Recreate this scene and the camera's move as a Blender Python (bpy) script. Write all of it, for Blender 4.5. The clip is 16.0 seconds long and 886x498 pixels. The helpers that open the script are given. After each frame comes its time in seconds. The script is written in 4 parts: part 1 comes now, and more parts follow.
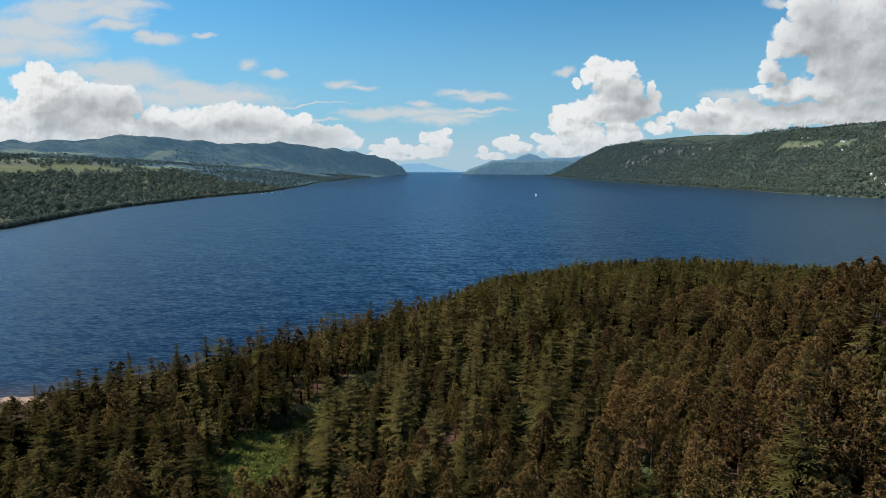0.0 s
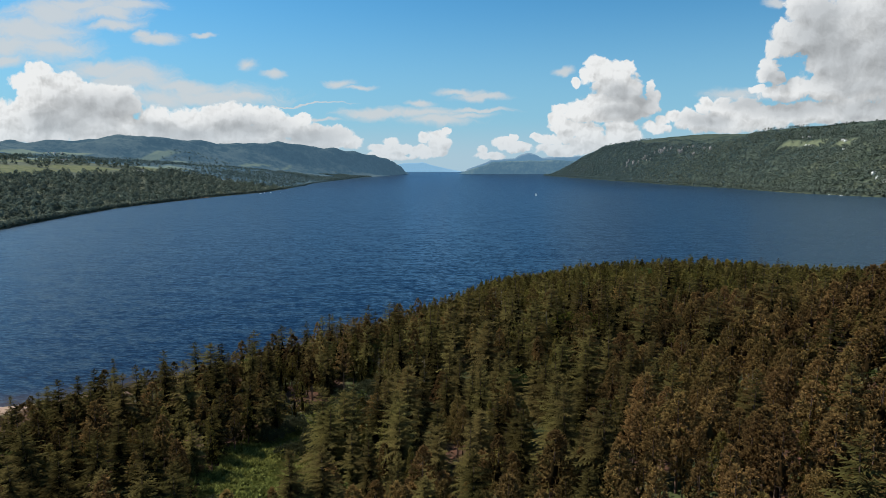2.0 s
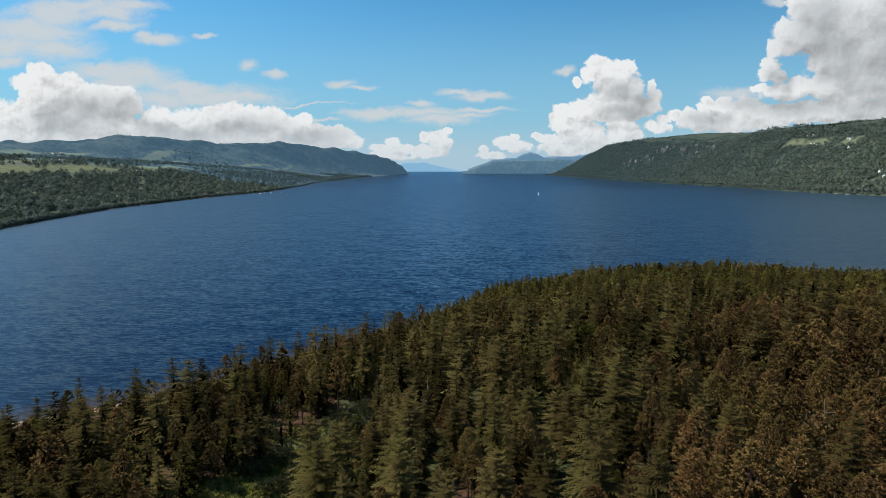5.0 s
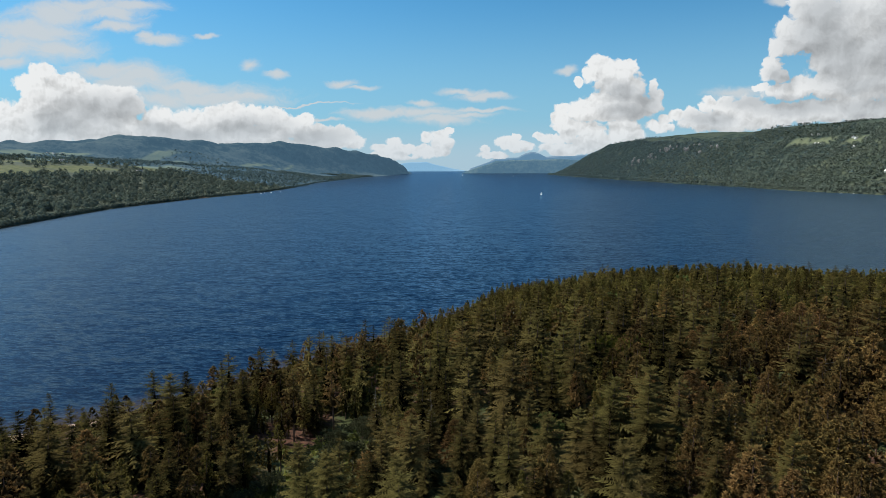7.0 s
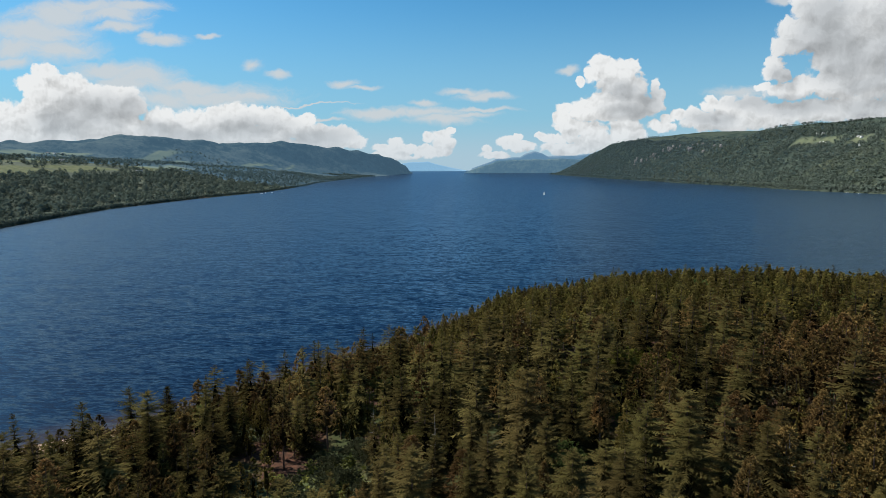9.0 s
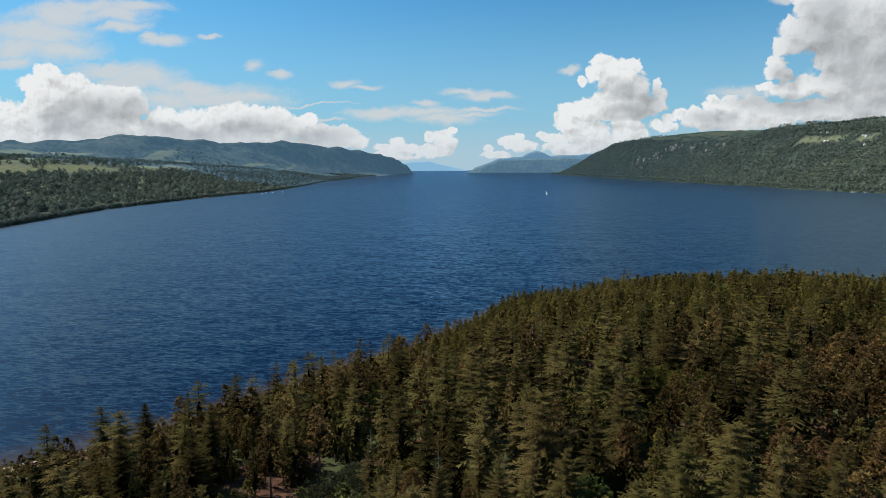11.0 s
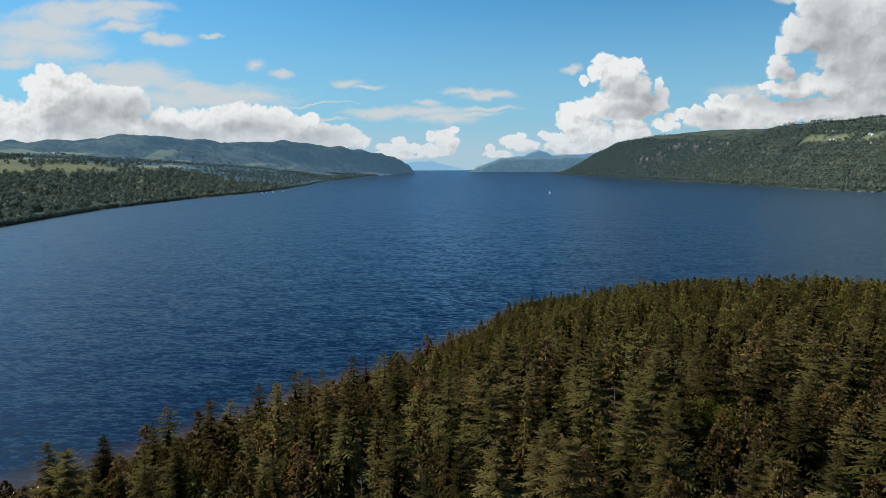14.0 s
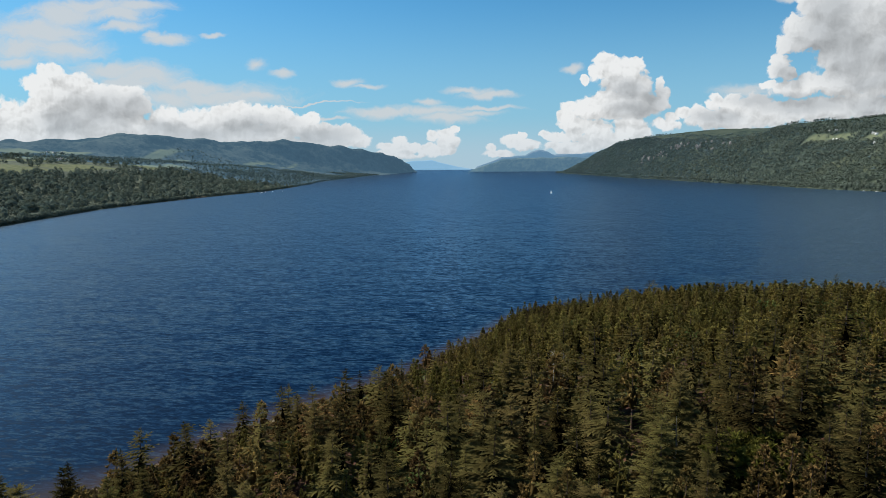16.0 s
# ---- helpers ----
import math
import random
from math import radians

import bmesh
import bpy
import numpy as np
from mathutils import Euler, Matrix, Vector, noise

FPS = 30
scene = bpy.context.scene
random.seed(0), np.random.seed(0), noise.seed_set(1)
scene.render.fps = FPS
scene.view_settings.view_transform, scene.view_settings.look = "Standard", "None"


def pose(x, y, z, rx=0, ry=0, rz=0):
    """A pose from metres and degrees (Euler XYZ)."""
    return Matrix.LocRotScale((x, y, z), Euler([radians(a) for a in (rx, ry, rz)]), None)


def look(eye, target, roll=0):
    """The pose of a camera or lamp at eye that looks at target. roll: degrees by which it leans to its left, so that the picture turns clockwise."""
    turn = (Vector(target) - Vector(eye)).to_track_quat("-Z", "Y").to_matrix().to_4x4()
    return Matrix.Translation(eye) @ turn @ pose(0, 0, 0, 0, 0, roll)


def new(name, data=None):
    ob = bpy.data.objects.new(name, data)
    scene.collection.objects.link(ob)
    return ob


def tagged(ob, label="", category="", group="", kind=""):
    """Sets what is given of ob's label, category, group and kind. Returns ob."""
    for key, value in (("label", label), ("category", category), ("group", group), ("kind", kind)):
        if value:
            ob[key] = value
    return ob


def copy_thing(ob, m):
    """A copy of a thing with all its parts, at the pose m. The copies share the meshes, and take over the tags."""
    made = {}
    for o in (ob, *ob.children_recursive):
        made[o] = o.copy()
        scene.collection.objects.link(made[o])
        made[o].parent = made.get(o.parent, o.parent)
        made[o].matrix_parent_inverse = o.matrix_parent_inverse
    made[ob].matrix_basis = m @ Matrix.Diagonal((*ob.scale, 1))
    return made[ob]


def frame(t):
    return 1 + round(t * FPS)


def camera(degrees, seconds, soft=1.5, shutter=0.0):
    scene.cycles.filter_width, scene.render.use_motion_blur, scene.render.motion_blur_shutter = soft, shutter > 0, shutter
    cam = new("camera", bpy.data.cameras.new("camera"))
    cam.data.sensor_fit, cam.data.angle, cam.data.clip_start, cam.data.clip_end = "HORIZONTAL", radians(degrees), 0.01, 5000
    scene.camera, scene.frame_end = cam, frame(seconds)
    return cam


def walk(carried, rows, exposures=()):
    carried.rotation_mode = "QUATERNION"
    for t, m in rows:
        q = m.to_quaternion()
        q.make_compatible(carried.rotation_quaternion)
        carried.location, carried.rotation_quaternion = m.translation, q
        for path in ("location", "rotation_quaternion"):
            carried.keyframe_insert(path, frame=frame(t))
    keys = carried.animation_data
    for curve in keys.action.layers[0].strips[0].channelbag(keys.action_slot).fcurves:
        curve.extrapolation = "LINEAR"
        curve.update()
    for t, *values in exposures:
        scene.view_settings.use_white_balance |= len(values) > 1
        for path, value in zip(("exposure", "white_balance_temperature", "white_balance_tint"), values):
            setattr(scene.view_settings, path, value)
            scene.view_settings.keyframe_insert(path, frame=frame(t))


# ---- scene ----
cam = camera(70.2, 16.0, soft=0.5)
PATH = [
    (0, (0.645, 0.615, 75.151), (0.679, 99.845, 62.764), 0.15),
    (1, (0.444, 5.059, 74.820), (0.553, 104.286, 62.412), 0.10),
    (2, (0.180, 10.568, 74.445), (0.302, 109.793, 62.022), 0.06),
    (3, (-0.134, 16.888, 74.038), (-0.048, 116.111, 61.602), 0.02),
    (4, (-0.487, 23.790, 73.608), (-0.475, 123.013, 61.162), -0.02),
    (5, (-0.864, 31.077, 73.166), (-0.954, 130.298, 60.713), -0.06),
    (6, (-1.253, 38.576, 72.723), (-1.465, 137.797, 60.261), -0.09),
    (7, (-1.641, 46.146, 72.287), (-1.987, 145.365, 59.818), -0.12),
    (8, (-2.015, 53.672, 71.869), (-2.501, 152.890, 59.393), -0.15),
    (9, (-2.363, 61.067, 71.480), (-2.986, 160.282, 58.993), -0.17),
    (10, (-2.671, 68.273, 71.129), (-3.427, 167.486, 58.630), -0.20),
    (11, (-2.926, 75.260, 70.828), (-3.806, 174.470, 58.312), -0.21),
    (12, (-3.116, 82.025, 70.584), (-4.107, 181.232, 58.048), -0.23),
    (13, (-3.227, 88.596, 70.410), (-4.316, 187.798, 57.847), -0.25),
    (14, (-3.248, 95.027, 70.315), (-4.419, 194.223, 57.720), -0.26),
    (15, (-3.164, 101.399, 70.310), (-4.403, 200.590, 57.674), -0.27),
    (16, (-2.963, 107.824, 70.404), (-4.257, 207.008, 57.720), -0.27),
]
walk(cam, [(t, look(eye, target, roll)) for t, eye, target, roll in PATH])
# Far land is built at true size and then drawn in towards the viewpoint past 2.4 km,
# along the sight lines, so that 30 km of loch end inside the camera's 5 km reach.
EYE = (-1.5, 55.0, 72.8)
REACH, LIMIT = 2400.0, 4850.0

# ---- sky, sun, exposure ----
SUN_AZ, SUN_EL = -67.0, 48.0        # degrees from +y towards +x, degrees above the horizon

# clouds as heaps of round heads: x and z over y, and their half sizes
LEFT_CUMULUS = [
    (-0.62, 0.152, 0.0192, 0.0119), (-0.643, 0.131, 0.0245, 0.0137), (-0.59, 0.139, 0.0245, 0.0119), (-0.614, 0.118, 0.0438, 0.0214), (-0.566, 0.118, 0.0307, 0.0154),
    (-0.585, 0.088, 0.0528, 0.0302), (-0.523, 0.101, 0.0439, 0.0241), (-0.492, 0.096, 0.0246, 0.0172), (-0.551, 0.07, 0.0617, 0.0243), (-0.639, 0.075, 0.0308, 0.0217),
    (-0.687, 0.083, 0.0282, 0.0242), (-0.685, 0.057, 0.0353, 0.0174), (-0.623, 0.053, 0.0398, 0.0131), (-0.509, 0.118, 0.0219, 0.0103), (-0.646, 0.101, 0.0193, 0.0138),
    (-0.752, 0.088, 0.0528, 0.0345), (-0.833, 0.079, 0.0793, 0.0433),
]
LOW_CHAIN = [
    (-0.529, 0.069, 0.0123, 0.0078), (-0.51, 0.075, 0.0132, 0.0095), (-0.492, 0.065, 0.0291, 0.0148), (-0.553, 0.05, 0.0301, 0.0078), (-0.449, 0.079, 0.0229, 0.0164),
    (-0.437, 0.057, 0.0442, 0.0174), (-0.397, 0.076, 0.0291, 0.0173), (-0.357, 0.082, 0.0291, 0.0173), (-0.332, 0.087, 0.0246, 0.0147), (-0.3, 0.082, 0.0246, 0.0156),
    (-0.269, 0.084, 0.0211, 0.0121), (-0.367, 0.055, 0.0707, 0.0174), (-0.296, 0.057, 0.0618, 0.0191), (-0.243, 0.07, 0.0291, 0.0165), (-0.221, 0.077, 0.0159, 0.0113),
    (-0.208, 0.056, 0.0353, 0.0131), (-0.173, 0.055, 0.0265, 0.0122), (-0.142, 0.044, 0.0177, 0.0096), (-0.195, 0.043, 0.0531, 0.0105),
]
LOW_CENTRE = [
    (-0.08, 0.044, 0.0115, 0.007), (-0.093, 0.033, 0.0195, 0.0079), (-0.062, 0.033, 0.0177, 0.007), (-0.029, 0.05, 0.0097, 0.007), (-0.009, 0.056, 0.0124, 0.0061),
    (0.006, 0.058, 0.0071, 0.0043), (-0.005, 0.043, 0.0177, 0.0105), (-0.022, 0.03, 0.0266, 0.0088), (0.062, 0.034, 0.008, 0.0053), (0.075, 0.024, 0.0222, 0.0061),
    (0.097, 0.043, 0.0142, 0.007), (0.11, 0.048, 0.008, 0.0052), (0.119, 0.035, 0.0221, 0.007), (-0.085, 0.021, 0.0444, 0.0053), (0.168, 0.049, 0.0177, 0.007),
    (0.194, 0.053, 0.0133, 0.007), (0.146, 0.052, 0.008, 0.0052), (0.189, 0.066, 0.0185, 0.0095), (0.225, 0.06, 0.0265, 0.0122), (0.234, 0.044, 0.0354, 0.0105),
    (0.279, 0.066, 0.0212, 0.0113), (0.28, 0.051, 0.0309, 0.0105), (0.19, 0.034, 0.0443, 0.0088),
]
TOWER = [
    (0.238, 0.159, 0.0174, 0.0119), (0.279, 0.159, 0.0157, 0.0119), (0.262, 0.146, 0.0297, 0.0153), (0.226, 0.143, 0.014, 0.0102), (0.205, 0.133, 0.0061, 0.006),
    (0.267, 0.129, 0.0315, 0.0171), (0.293, 0.124, 0.0175, 0.0188), (0.323, 0.131, 0.0061, 0.0111), (0.327, 0.115, 0.0105, 0.0103), (0.32, 0.1, 0.0167, 0.0112),
    (0.281, 0.103, 0.0378, 0.0181), (0.241, 0.1, 0.029, 0.0146), (0.217, 0.088, 0.029, 0.0138), (0.268, 0.084, 0.0422, 0.0095), (0.184, 0.092, 0.0088, 0.0078),
    (0.18, 0.079, 0.015, 0.0087), (0.211, 0.1, 0.0105, 0.0077),
]
RIGHT_LOW = [
    (0.335, 0.065, 0.0212, 0.0087), (0.343, 0.077, 0.0115, 0.0069), (0.361, 0.083, 0.0132, 0.0078), (0.387, 0.082, 0.0185, 0.0104), (0.405, 0.096, 0.0097, 0.0078),
    (0.41, 0.107, 0.0097, 0.006), (0.43, 0.1, 0.0167, 0.012), (0.405, 0.074, 0.0397, 0.013), (0.47, 0.095, 0.029, 0.0138), (0.445, 0.077, 0.044, 0.0147),
    (0.497, 0.083, 0.0396, 0.0173), (0.541, 0.088, 0.0396, 0.0155), (0.566, 0.096, 0.0211, 0.0112), (0.593, 0.09, 0.0352, 0.0147), (0.636, 0.103, 0.0246, 0.0138),
    (0.659, 0.088, 0.0528, 0.0155), (0.742, 0.096, 0.0703, 0.0207), (0.849, 0.088, 0.0968, 0.0294),
]
RIGHT_HIGH = [
    (0.543, 0.244, 0.0207, 0.0174), (0.52, 0.211, 0.0147, 0.0167), (0.513, 0.186, 0.0122, 0.0135), (0.54, 0.197, 0.0278, 0.0218), (0.506, 0.16, 0.0139, 0.011),
    (0.498, 0.147, 0.0114, 0.0111), (0.516, 0.141, 0.0122, 0.0111), (0.487, 0.125, 0.0114, 0.0051), (0.525, 0.12, 0.0333, 0.0103), (0.563, 0.208, 0.0346, 0.0318),
    (0.575, 0.24, 0.0414, 0.0274), (0.61, 0.215, 0.0519, 0.0401), (0.58, 0.166, 0.0192, 0.0186), (0.605, 0.163, 0.0392, 0.0322), (0.56, 0.131, 0.0262, 0.0094),
    (0.599, 0.129, 0.0438, 0.0205), (0.651, 0.181, 0.0522, 0.0506), (0.655, 0.135, 0.0525, 0.0307), (0.646, 0.244, 0.0517, 0.0398), (0.716, 0.19, 0.0651, 0.0757),
    (0.818, 0.207, 0.0866, 0.1089), (0.671, 0.306, 0.0941, 0.053), (0.783, 0.379, 0.1355, 0.0961), (0.951, 0.257, 0.1291, 0.1653),
]
# the same cloud towers on higher up
RIGHT_TOP = [(0.72, 0.52, 0.17, 0.17), (0.83, 0.70, 0.24, 0.22), (0.98, 0.5, 0.25, 0.25), (0.80, 0.95, 0.22, 0.2)]
BASES = [
    (-0.554, 0.089, 0.0545, 0.0259), (-0.6, 0.075, 0.0441, 0.0208), (-0.497, 0.095, 0.0316, 0.0172), (-0.305, 0.065, 0.0529, 0.0156), (-0.393, 0.055, 0.053, 0.0113),
    (0.313, 0.105, 0.0193, 0.0223), (0.29, 0.089, 0.0369, 0.0121), (0.618, 0.169, 0.0575, 0.049), (0.647, 0.129, 0.0481, 0.0154), (0.56, 0.181, 0.0226, 0.0219),
    (0.586, 0.236, 0.0475, 0.0216), (0.478, 0.103, 0.0369, 0.0103), (0.53, 0.108, 0.0421, 0.0086), (0.709, 0.173, 0.0696, 0.0845), (-0.204, 0.053, 0.0486, 0.0122),
    (-0.45, 0.063, 0.0318, 0.0113),
    (0.549, 0.098, 0.0703, 0.0138), (0.585, 0.198, 0.0607, 0.042), (0.52, 0.139, 0.0245, 0.017), (0.672, 0.096, 0.0703, 0.0172), (0.409, 0.077, 0.0352, 0.0104), (0.276, 0.118, 0.0263, 0.0171),
]
VEILS = [
    (-0.556, 0.25, 0.0517, 0.0091), (-0.514, 0.24, 0.0431, 0.0108), (-0.483, 0.25, 0.0362, 0.0058), (-0.502, 0.219, 0.0311, 0.0058), (-0.596, 0.238, 0.0518, 0.0141),
    (-0.637, 0.211, 0.0606, 0.0167), (-0.596, 0.186, 0.0452, 0.0135), (-0.665, 0.19, 0.0434, 0.0168), (-0.675, 0.166, 0.0279, 0.0068), (-0.437, 0.2, 0.0225, 0.0059),
    (-0.46, 0.207, 0.0087, 0.0042), (-0.364, 0.207, 0.013, 0.0025), (-0.297, 0.16, 0.0105, 0.0051), (-0.262, 0.148, 0.0113, 0.0043), (-0.528, 0.152, 0.0454, 0.011),
    (-0.466, 0.143, 0.0384, 0.0128), (-0.495, 0.131, 0.0525, 0.0137),
]
STREAKS = [
    (-0.39, 0.126, 0.0525, 0.0068), (-0.364, 0.113, 0.0789, 0.0111), (-0.435, 0.109, 0.0439, 0.0103), (-0.31, 0.113, 0.0438, 0.0051), (-0.158, 0.132, 0.014, 0.0043),
    (-0.127, 0.126, 0.0158, 0.0026), (-0.102, 0.085, 0.044, 0.0052), (-0.031, 0.089, 0.0528, 0.0052), (-0.035, 0.102, 0.0158, 0.0034), (-0.005, 0.076, 0.0396, 0.0061),
    (0.048, 0.092, 0.0396, 0.0026), (0.039, 0.083, 0.0264, 0.0035), (0.022, 0.12, 0.0245, 0.0034), (0.058, 0.113, 0.0289, 0.0043), (-0.215, 0.101, 0.0527, 0.0009),
    (-0.199, 0.076, 0.0264, 0.0017), (0.187, 0.149, 0.0096, 0.0042), (0.508, 0.252, 0.0129, 0.005),
    (0.458, 0.118, 0.0298, 0.0069),
]


class Tree_of_nodes:
    """Short hand for wiring nodes."""

    def __init__(self, tree):
        self.tree = tree
        tree.nodes.clear()

    def add(self, kind, **settings):
        n = self.tree.nodes.new(kind)
        for key, value in settings.items():
            setattr(n, key, value)
        return n

    def put(self, socket, value):
        if isinstance(value, bpy.types.NodeSocket):
            self.tree.links.new(value, socket)
        else:
            socket.default_value = value

    def math(self, op, a, b=0.0, c=0.0, clamp=False):
        n = self.add("ShaderNodeMath", operation=op, use_clamp=clamp)
        for s, v in zip(n.inputs, (a, b, c)):
            self.put(s, v)
        return n.outputs[0]

    def vec(self, op, a, b=(0, 0, 0), out=0):
        n = self.add("ShaderNodeVectorMath", operation=op)
        self.put(n.inputs[0], a)
        if op == "SCALE":
            self.put(n.inputs[3], b)
        elif op != "LENGTH":
            self.put(n.inputs[1], b)
        return n.outputs["Value"] if op in ("LENGTH", "DOT_PRODUCT") else n.outputs[out]

    def noise(self, vector, scale, detail=5.0, rough=0.55, dist=0.0, dims="3D"):
        n = self.add("ShaderNodeTexNoise", noise_dimensions=dims)
        self.put(n.inputs["Vector"], vector)
        n.inputs["Scale"].default_value = scale
        n.inputs["Detail"].default_value = detail
        n.inputs["Roughness"].default_value = rough
        n.inputs["Distortion"].default_value = dist
        return n

    def range(self, v, a, b, c=0.0, d=1.0, smooth=True):
        n = self.add("ShaderNodeMapRange", interpolation_type="SMOOTHSTEP" if smooth else "LINEAR")
        for s, x in zip(n.inputs, (v, a, b, c, d)):
            self.put(s, x)
        return n.outputs[0]

    def mix(self, f, a, b, kind="MIX"):
        n = self.add("ShaderNodeMix", data_type="RGBA", blend_type=kind)
        self.put(n.inputs[0], f)
        self.put(n.inputs[6], a if isinstance(a, bpy.types.NodeSocket) else (*a[:3], 1))
        self.put(n.inputs[7], b if isinstance(b, bpy.types.NodeSocket) else (*b[:3], 1))
        return n.outputs[2]


def make_sky():
    world = bpy.data.worlds.new("sky")
    world.use_nodes = True
    scene.world = world
    k = Tree_of_nodes(world.node_tree)
    way = k.add("ShaderNodeTexCoord").outputs["Generated"]
    sky = k.add("ShaderNodeTexSky", sky_type="NISHITA", sun_disc=False)
    sky.sun_elevation, sky.sun_rotation = radians(SUN_EL), radians(SUN_AZ)
    sky.altitude, sky.air_density, sky.dust_density, sky.ozone_density = 70, 1.0, 0.5, 1.3
    raw = k.add("ShaderNodeSeparateXYZ")
    k.put(raw.inputs[0], way)
    lifted = k.add("ShaderNodeCombineXYZ")
    for i in (0, 1):
        k.put(lifted.inputs[i], raw.outputs[i])
    k.put(lifted.inputs[2], k.math("MAXIMUM", raw.outputs[2], 0.004))
    k.put(sky.inputs[0], lifted.outputs[0])
    xyz = k.add("ShaderNodeSeparateXYZ")
    k.put(xyz.inputs[0], lifted.outputs[0])
    depth = k.math("MAXIMUM", k.math("ABSOLUTE", xyz.outputs[1]), 0.06)
    flat = k.add("ShaderNodeCombineXYZ")
    k.put(flat.inputs[0], k.math("DIVIDE", xyz.outputs[0], depth))
    k.put(flat.inputs[1], k.math("DIVIDE", xyz.outputs[2], depth))
    p = flat.outputs[0]
    warp = k.noise(p, 14, 4, 0.6)
    shift = k.vec("SCALE", k.vec("SUBTRACT", warp.outputs["Color"], (0.5, 0.5, 0.5)), 0.022)
    curl = k.noise(p, 60, 4, 0.6)
    shift = k.vec("ADD", shift, k.vec("SCALE", k.vec("SUBTRACT", curl.outputs["Color"], (0.5, 0.5, 0.5)), 0.012))
    q = k.vec("MULTIPLY", k.vec("ADD", p, shift), (1, 1, 0))

    def field(at, blobs, grow=1.12):
        best = None
        for u, v, ru, rv in blobs:
            d = k.vec("MULTIPLY", k.vec("SUBTRACT", at, (u, v, 0)), (1 / (grow * ru), 1 / (grow * rv), 0))
            d = k.vec("LENGTH", d)
            best = d if best is None else k.math("SMOOTH_MIN", best, d, 0.22)
        return k.math("SUBTRACT", 1.0, best)

    def puffs(at, heads=((24, 0.26), (58, 0.26), (140, 0.18))):
        """Cauliflower heads at several sizes."""
        total = None
        for size, amount in heads:
            n = k.add("ShaderNodeTexVoronoi", voronoi_dimensions="2D", feature="SMOOTH_F1")
            k.put(n.inputs["Vector"], at)
            n.inputs["Scale"].default_value, n.inputs["Smoothness"].default_value = size, 0.45
            d = k.math("MULTIPLY", n.outputs["Distance"], -amount)
            total = d if total is None else k.math("ADD", total, d)
        return total

    here = puffs(q)
    billow = k.noise(q, 48, 8, 0.66, 0.3)
    clouds = LEFT_CUMULUS + LOW_CHAIN + LOW_CENTRE + TOWER + RIGHT_LOW + RIGHT_HIGH + RIGHT_TOP
    heap = field(q, clouds)
    # how much cloud lies towards the light, up and to the left
    behind = field(k.vec("ADD", q, (-0.014, 0.020, 0)), clouds)
    facing = k.math("MAXIMUM", k.math("MINIMUM", k.math("SUBTRACT", heap, behind), 0.5), -0.5)
    heap = k.math("MULTIPLY_ADD", k.math("ADD", here, 0.40), 1.0, heap)
    heap = k.math("MULTIPLY_ADD", k.math("SUBTRACT", billow.outputs[0], 0.5), 1.0, heap)
    thick = k.range(heap, -0.06, 0.24)
    wisps = k.noise(k.vec("MULTIPLY", k.vec("ADD", q, k.vec("SCALE", k.vec("SUBTRACT", warp.outputs["Color"], (0.5, 0.5, 0.5)), 0.05)), (0.45, 1.6, 0)), 30, 8, 0.66)
    veil = field(k.vec("MULTIPLY", k.vec("ADD", p, k.vec("SCALE", k.vec("SUBTRACT", warp.outputs["Color"], (0.5, 0.5, 0.5)), 0.035)), (1, 1, 0)), VEILS + STREAKS, 1.35)
    veil = k.math("MULTIPLY_ADD", k.math("SUBTRACT", wisps.outputs[0], 0.5), 2.0, veil)
    thin = k.range(veil, -0.6, 0.75, 0.0, 0.9)
    grey = k.range(k.math("MULTIPLY_ADD", k.math("SUBTRACT", k.noise(q, 20, 5, 0.6).outputs[0], 0.5), 0.9, field(q, BASES, 1.3)), -0.45, 0.8)
    # round heads catch the light on their upper left
    heads = ((30, 0.5), (75, 0.34), (170, 0.2))
    relief = k.math("SUBTRACT", puffs(q, heads), puffs(k.vec("ADD", q, (-0.0035, 0.005, 0)), heads))
    soft = k.math("SUBTRACT", k.noise(q, 16, 6, 0.62, 0.4).outputs[0], k.noise(k.vec("ADD", q, (-0.006, 0.009, 0)), 16, 6, 0.62, 0.4).outputs[0])
    lit = k.math("MULTIPLY_ADD", soft, 0.75, 1.05)
    lit = k.math("MULTIPLY_ADD", relief, k.range(grey, 0, 1, 0.50, 0.22, False), lit)
    lit = k.math("MULTIPLY_ADD", facing, 0.34, lit)
    lit = k.math("MULTIPLY_ADD", k.range(heap, 0.0, 0.9), -0.06, lit)
    lit = k.math("MAXIMUM", k.math("MINIMUM", lit, 1.16), 0.5)
    lit = k.math("MULTIPLY", lit, k.range(grey, 0, 1, 1.0, 0.68, False))
    white = k.mix(grey, (CLOUD * 0.945, CLOUD * 0.965, CLOUD * 0.97), (CLOUD * 0.90, CLOUD * 0.95, CLOUD * 0.99))
    shade = k.add("ShaderNodeVectorMath", operation="SCALE")
    k.put(shade.inputs[0], white)
    k.put(shade.inputs[3], lit)
    above = k.range(xyz.outputs[2], 0.0, 0.02)
    # a pale band of summer haze along the horizon
    low = k.range(xyz.outputs[2], 0.0, 0.28, 0.85, 0.0)
    air = k.mix(low, k.vec("MULTIPLY", sky.outputs[0], SKY_TINT), (CLOUD * 0.40, CLOUD * 0.70, CLOUD * 0.92))
    over = k.mix(k.math("MULTIPLY", thin, above), air, (CLOUD * 0.80, CLOUD * 0.85, CLOUD * 0.88))
    over = k.mix(k.math("MULTIPLY", thick, above), over, shade.outputs[0])
    over = k.mix(k.range(xyz.outputs[2], 0.012, 0.085, 0.5, 0.0), over, (CLOUD * 0.66, CLOUD * 0.78, CLOUD * 0.88))
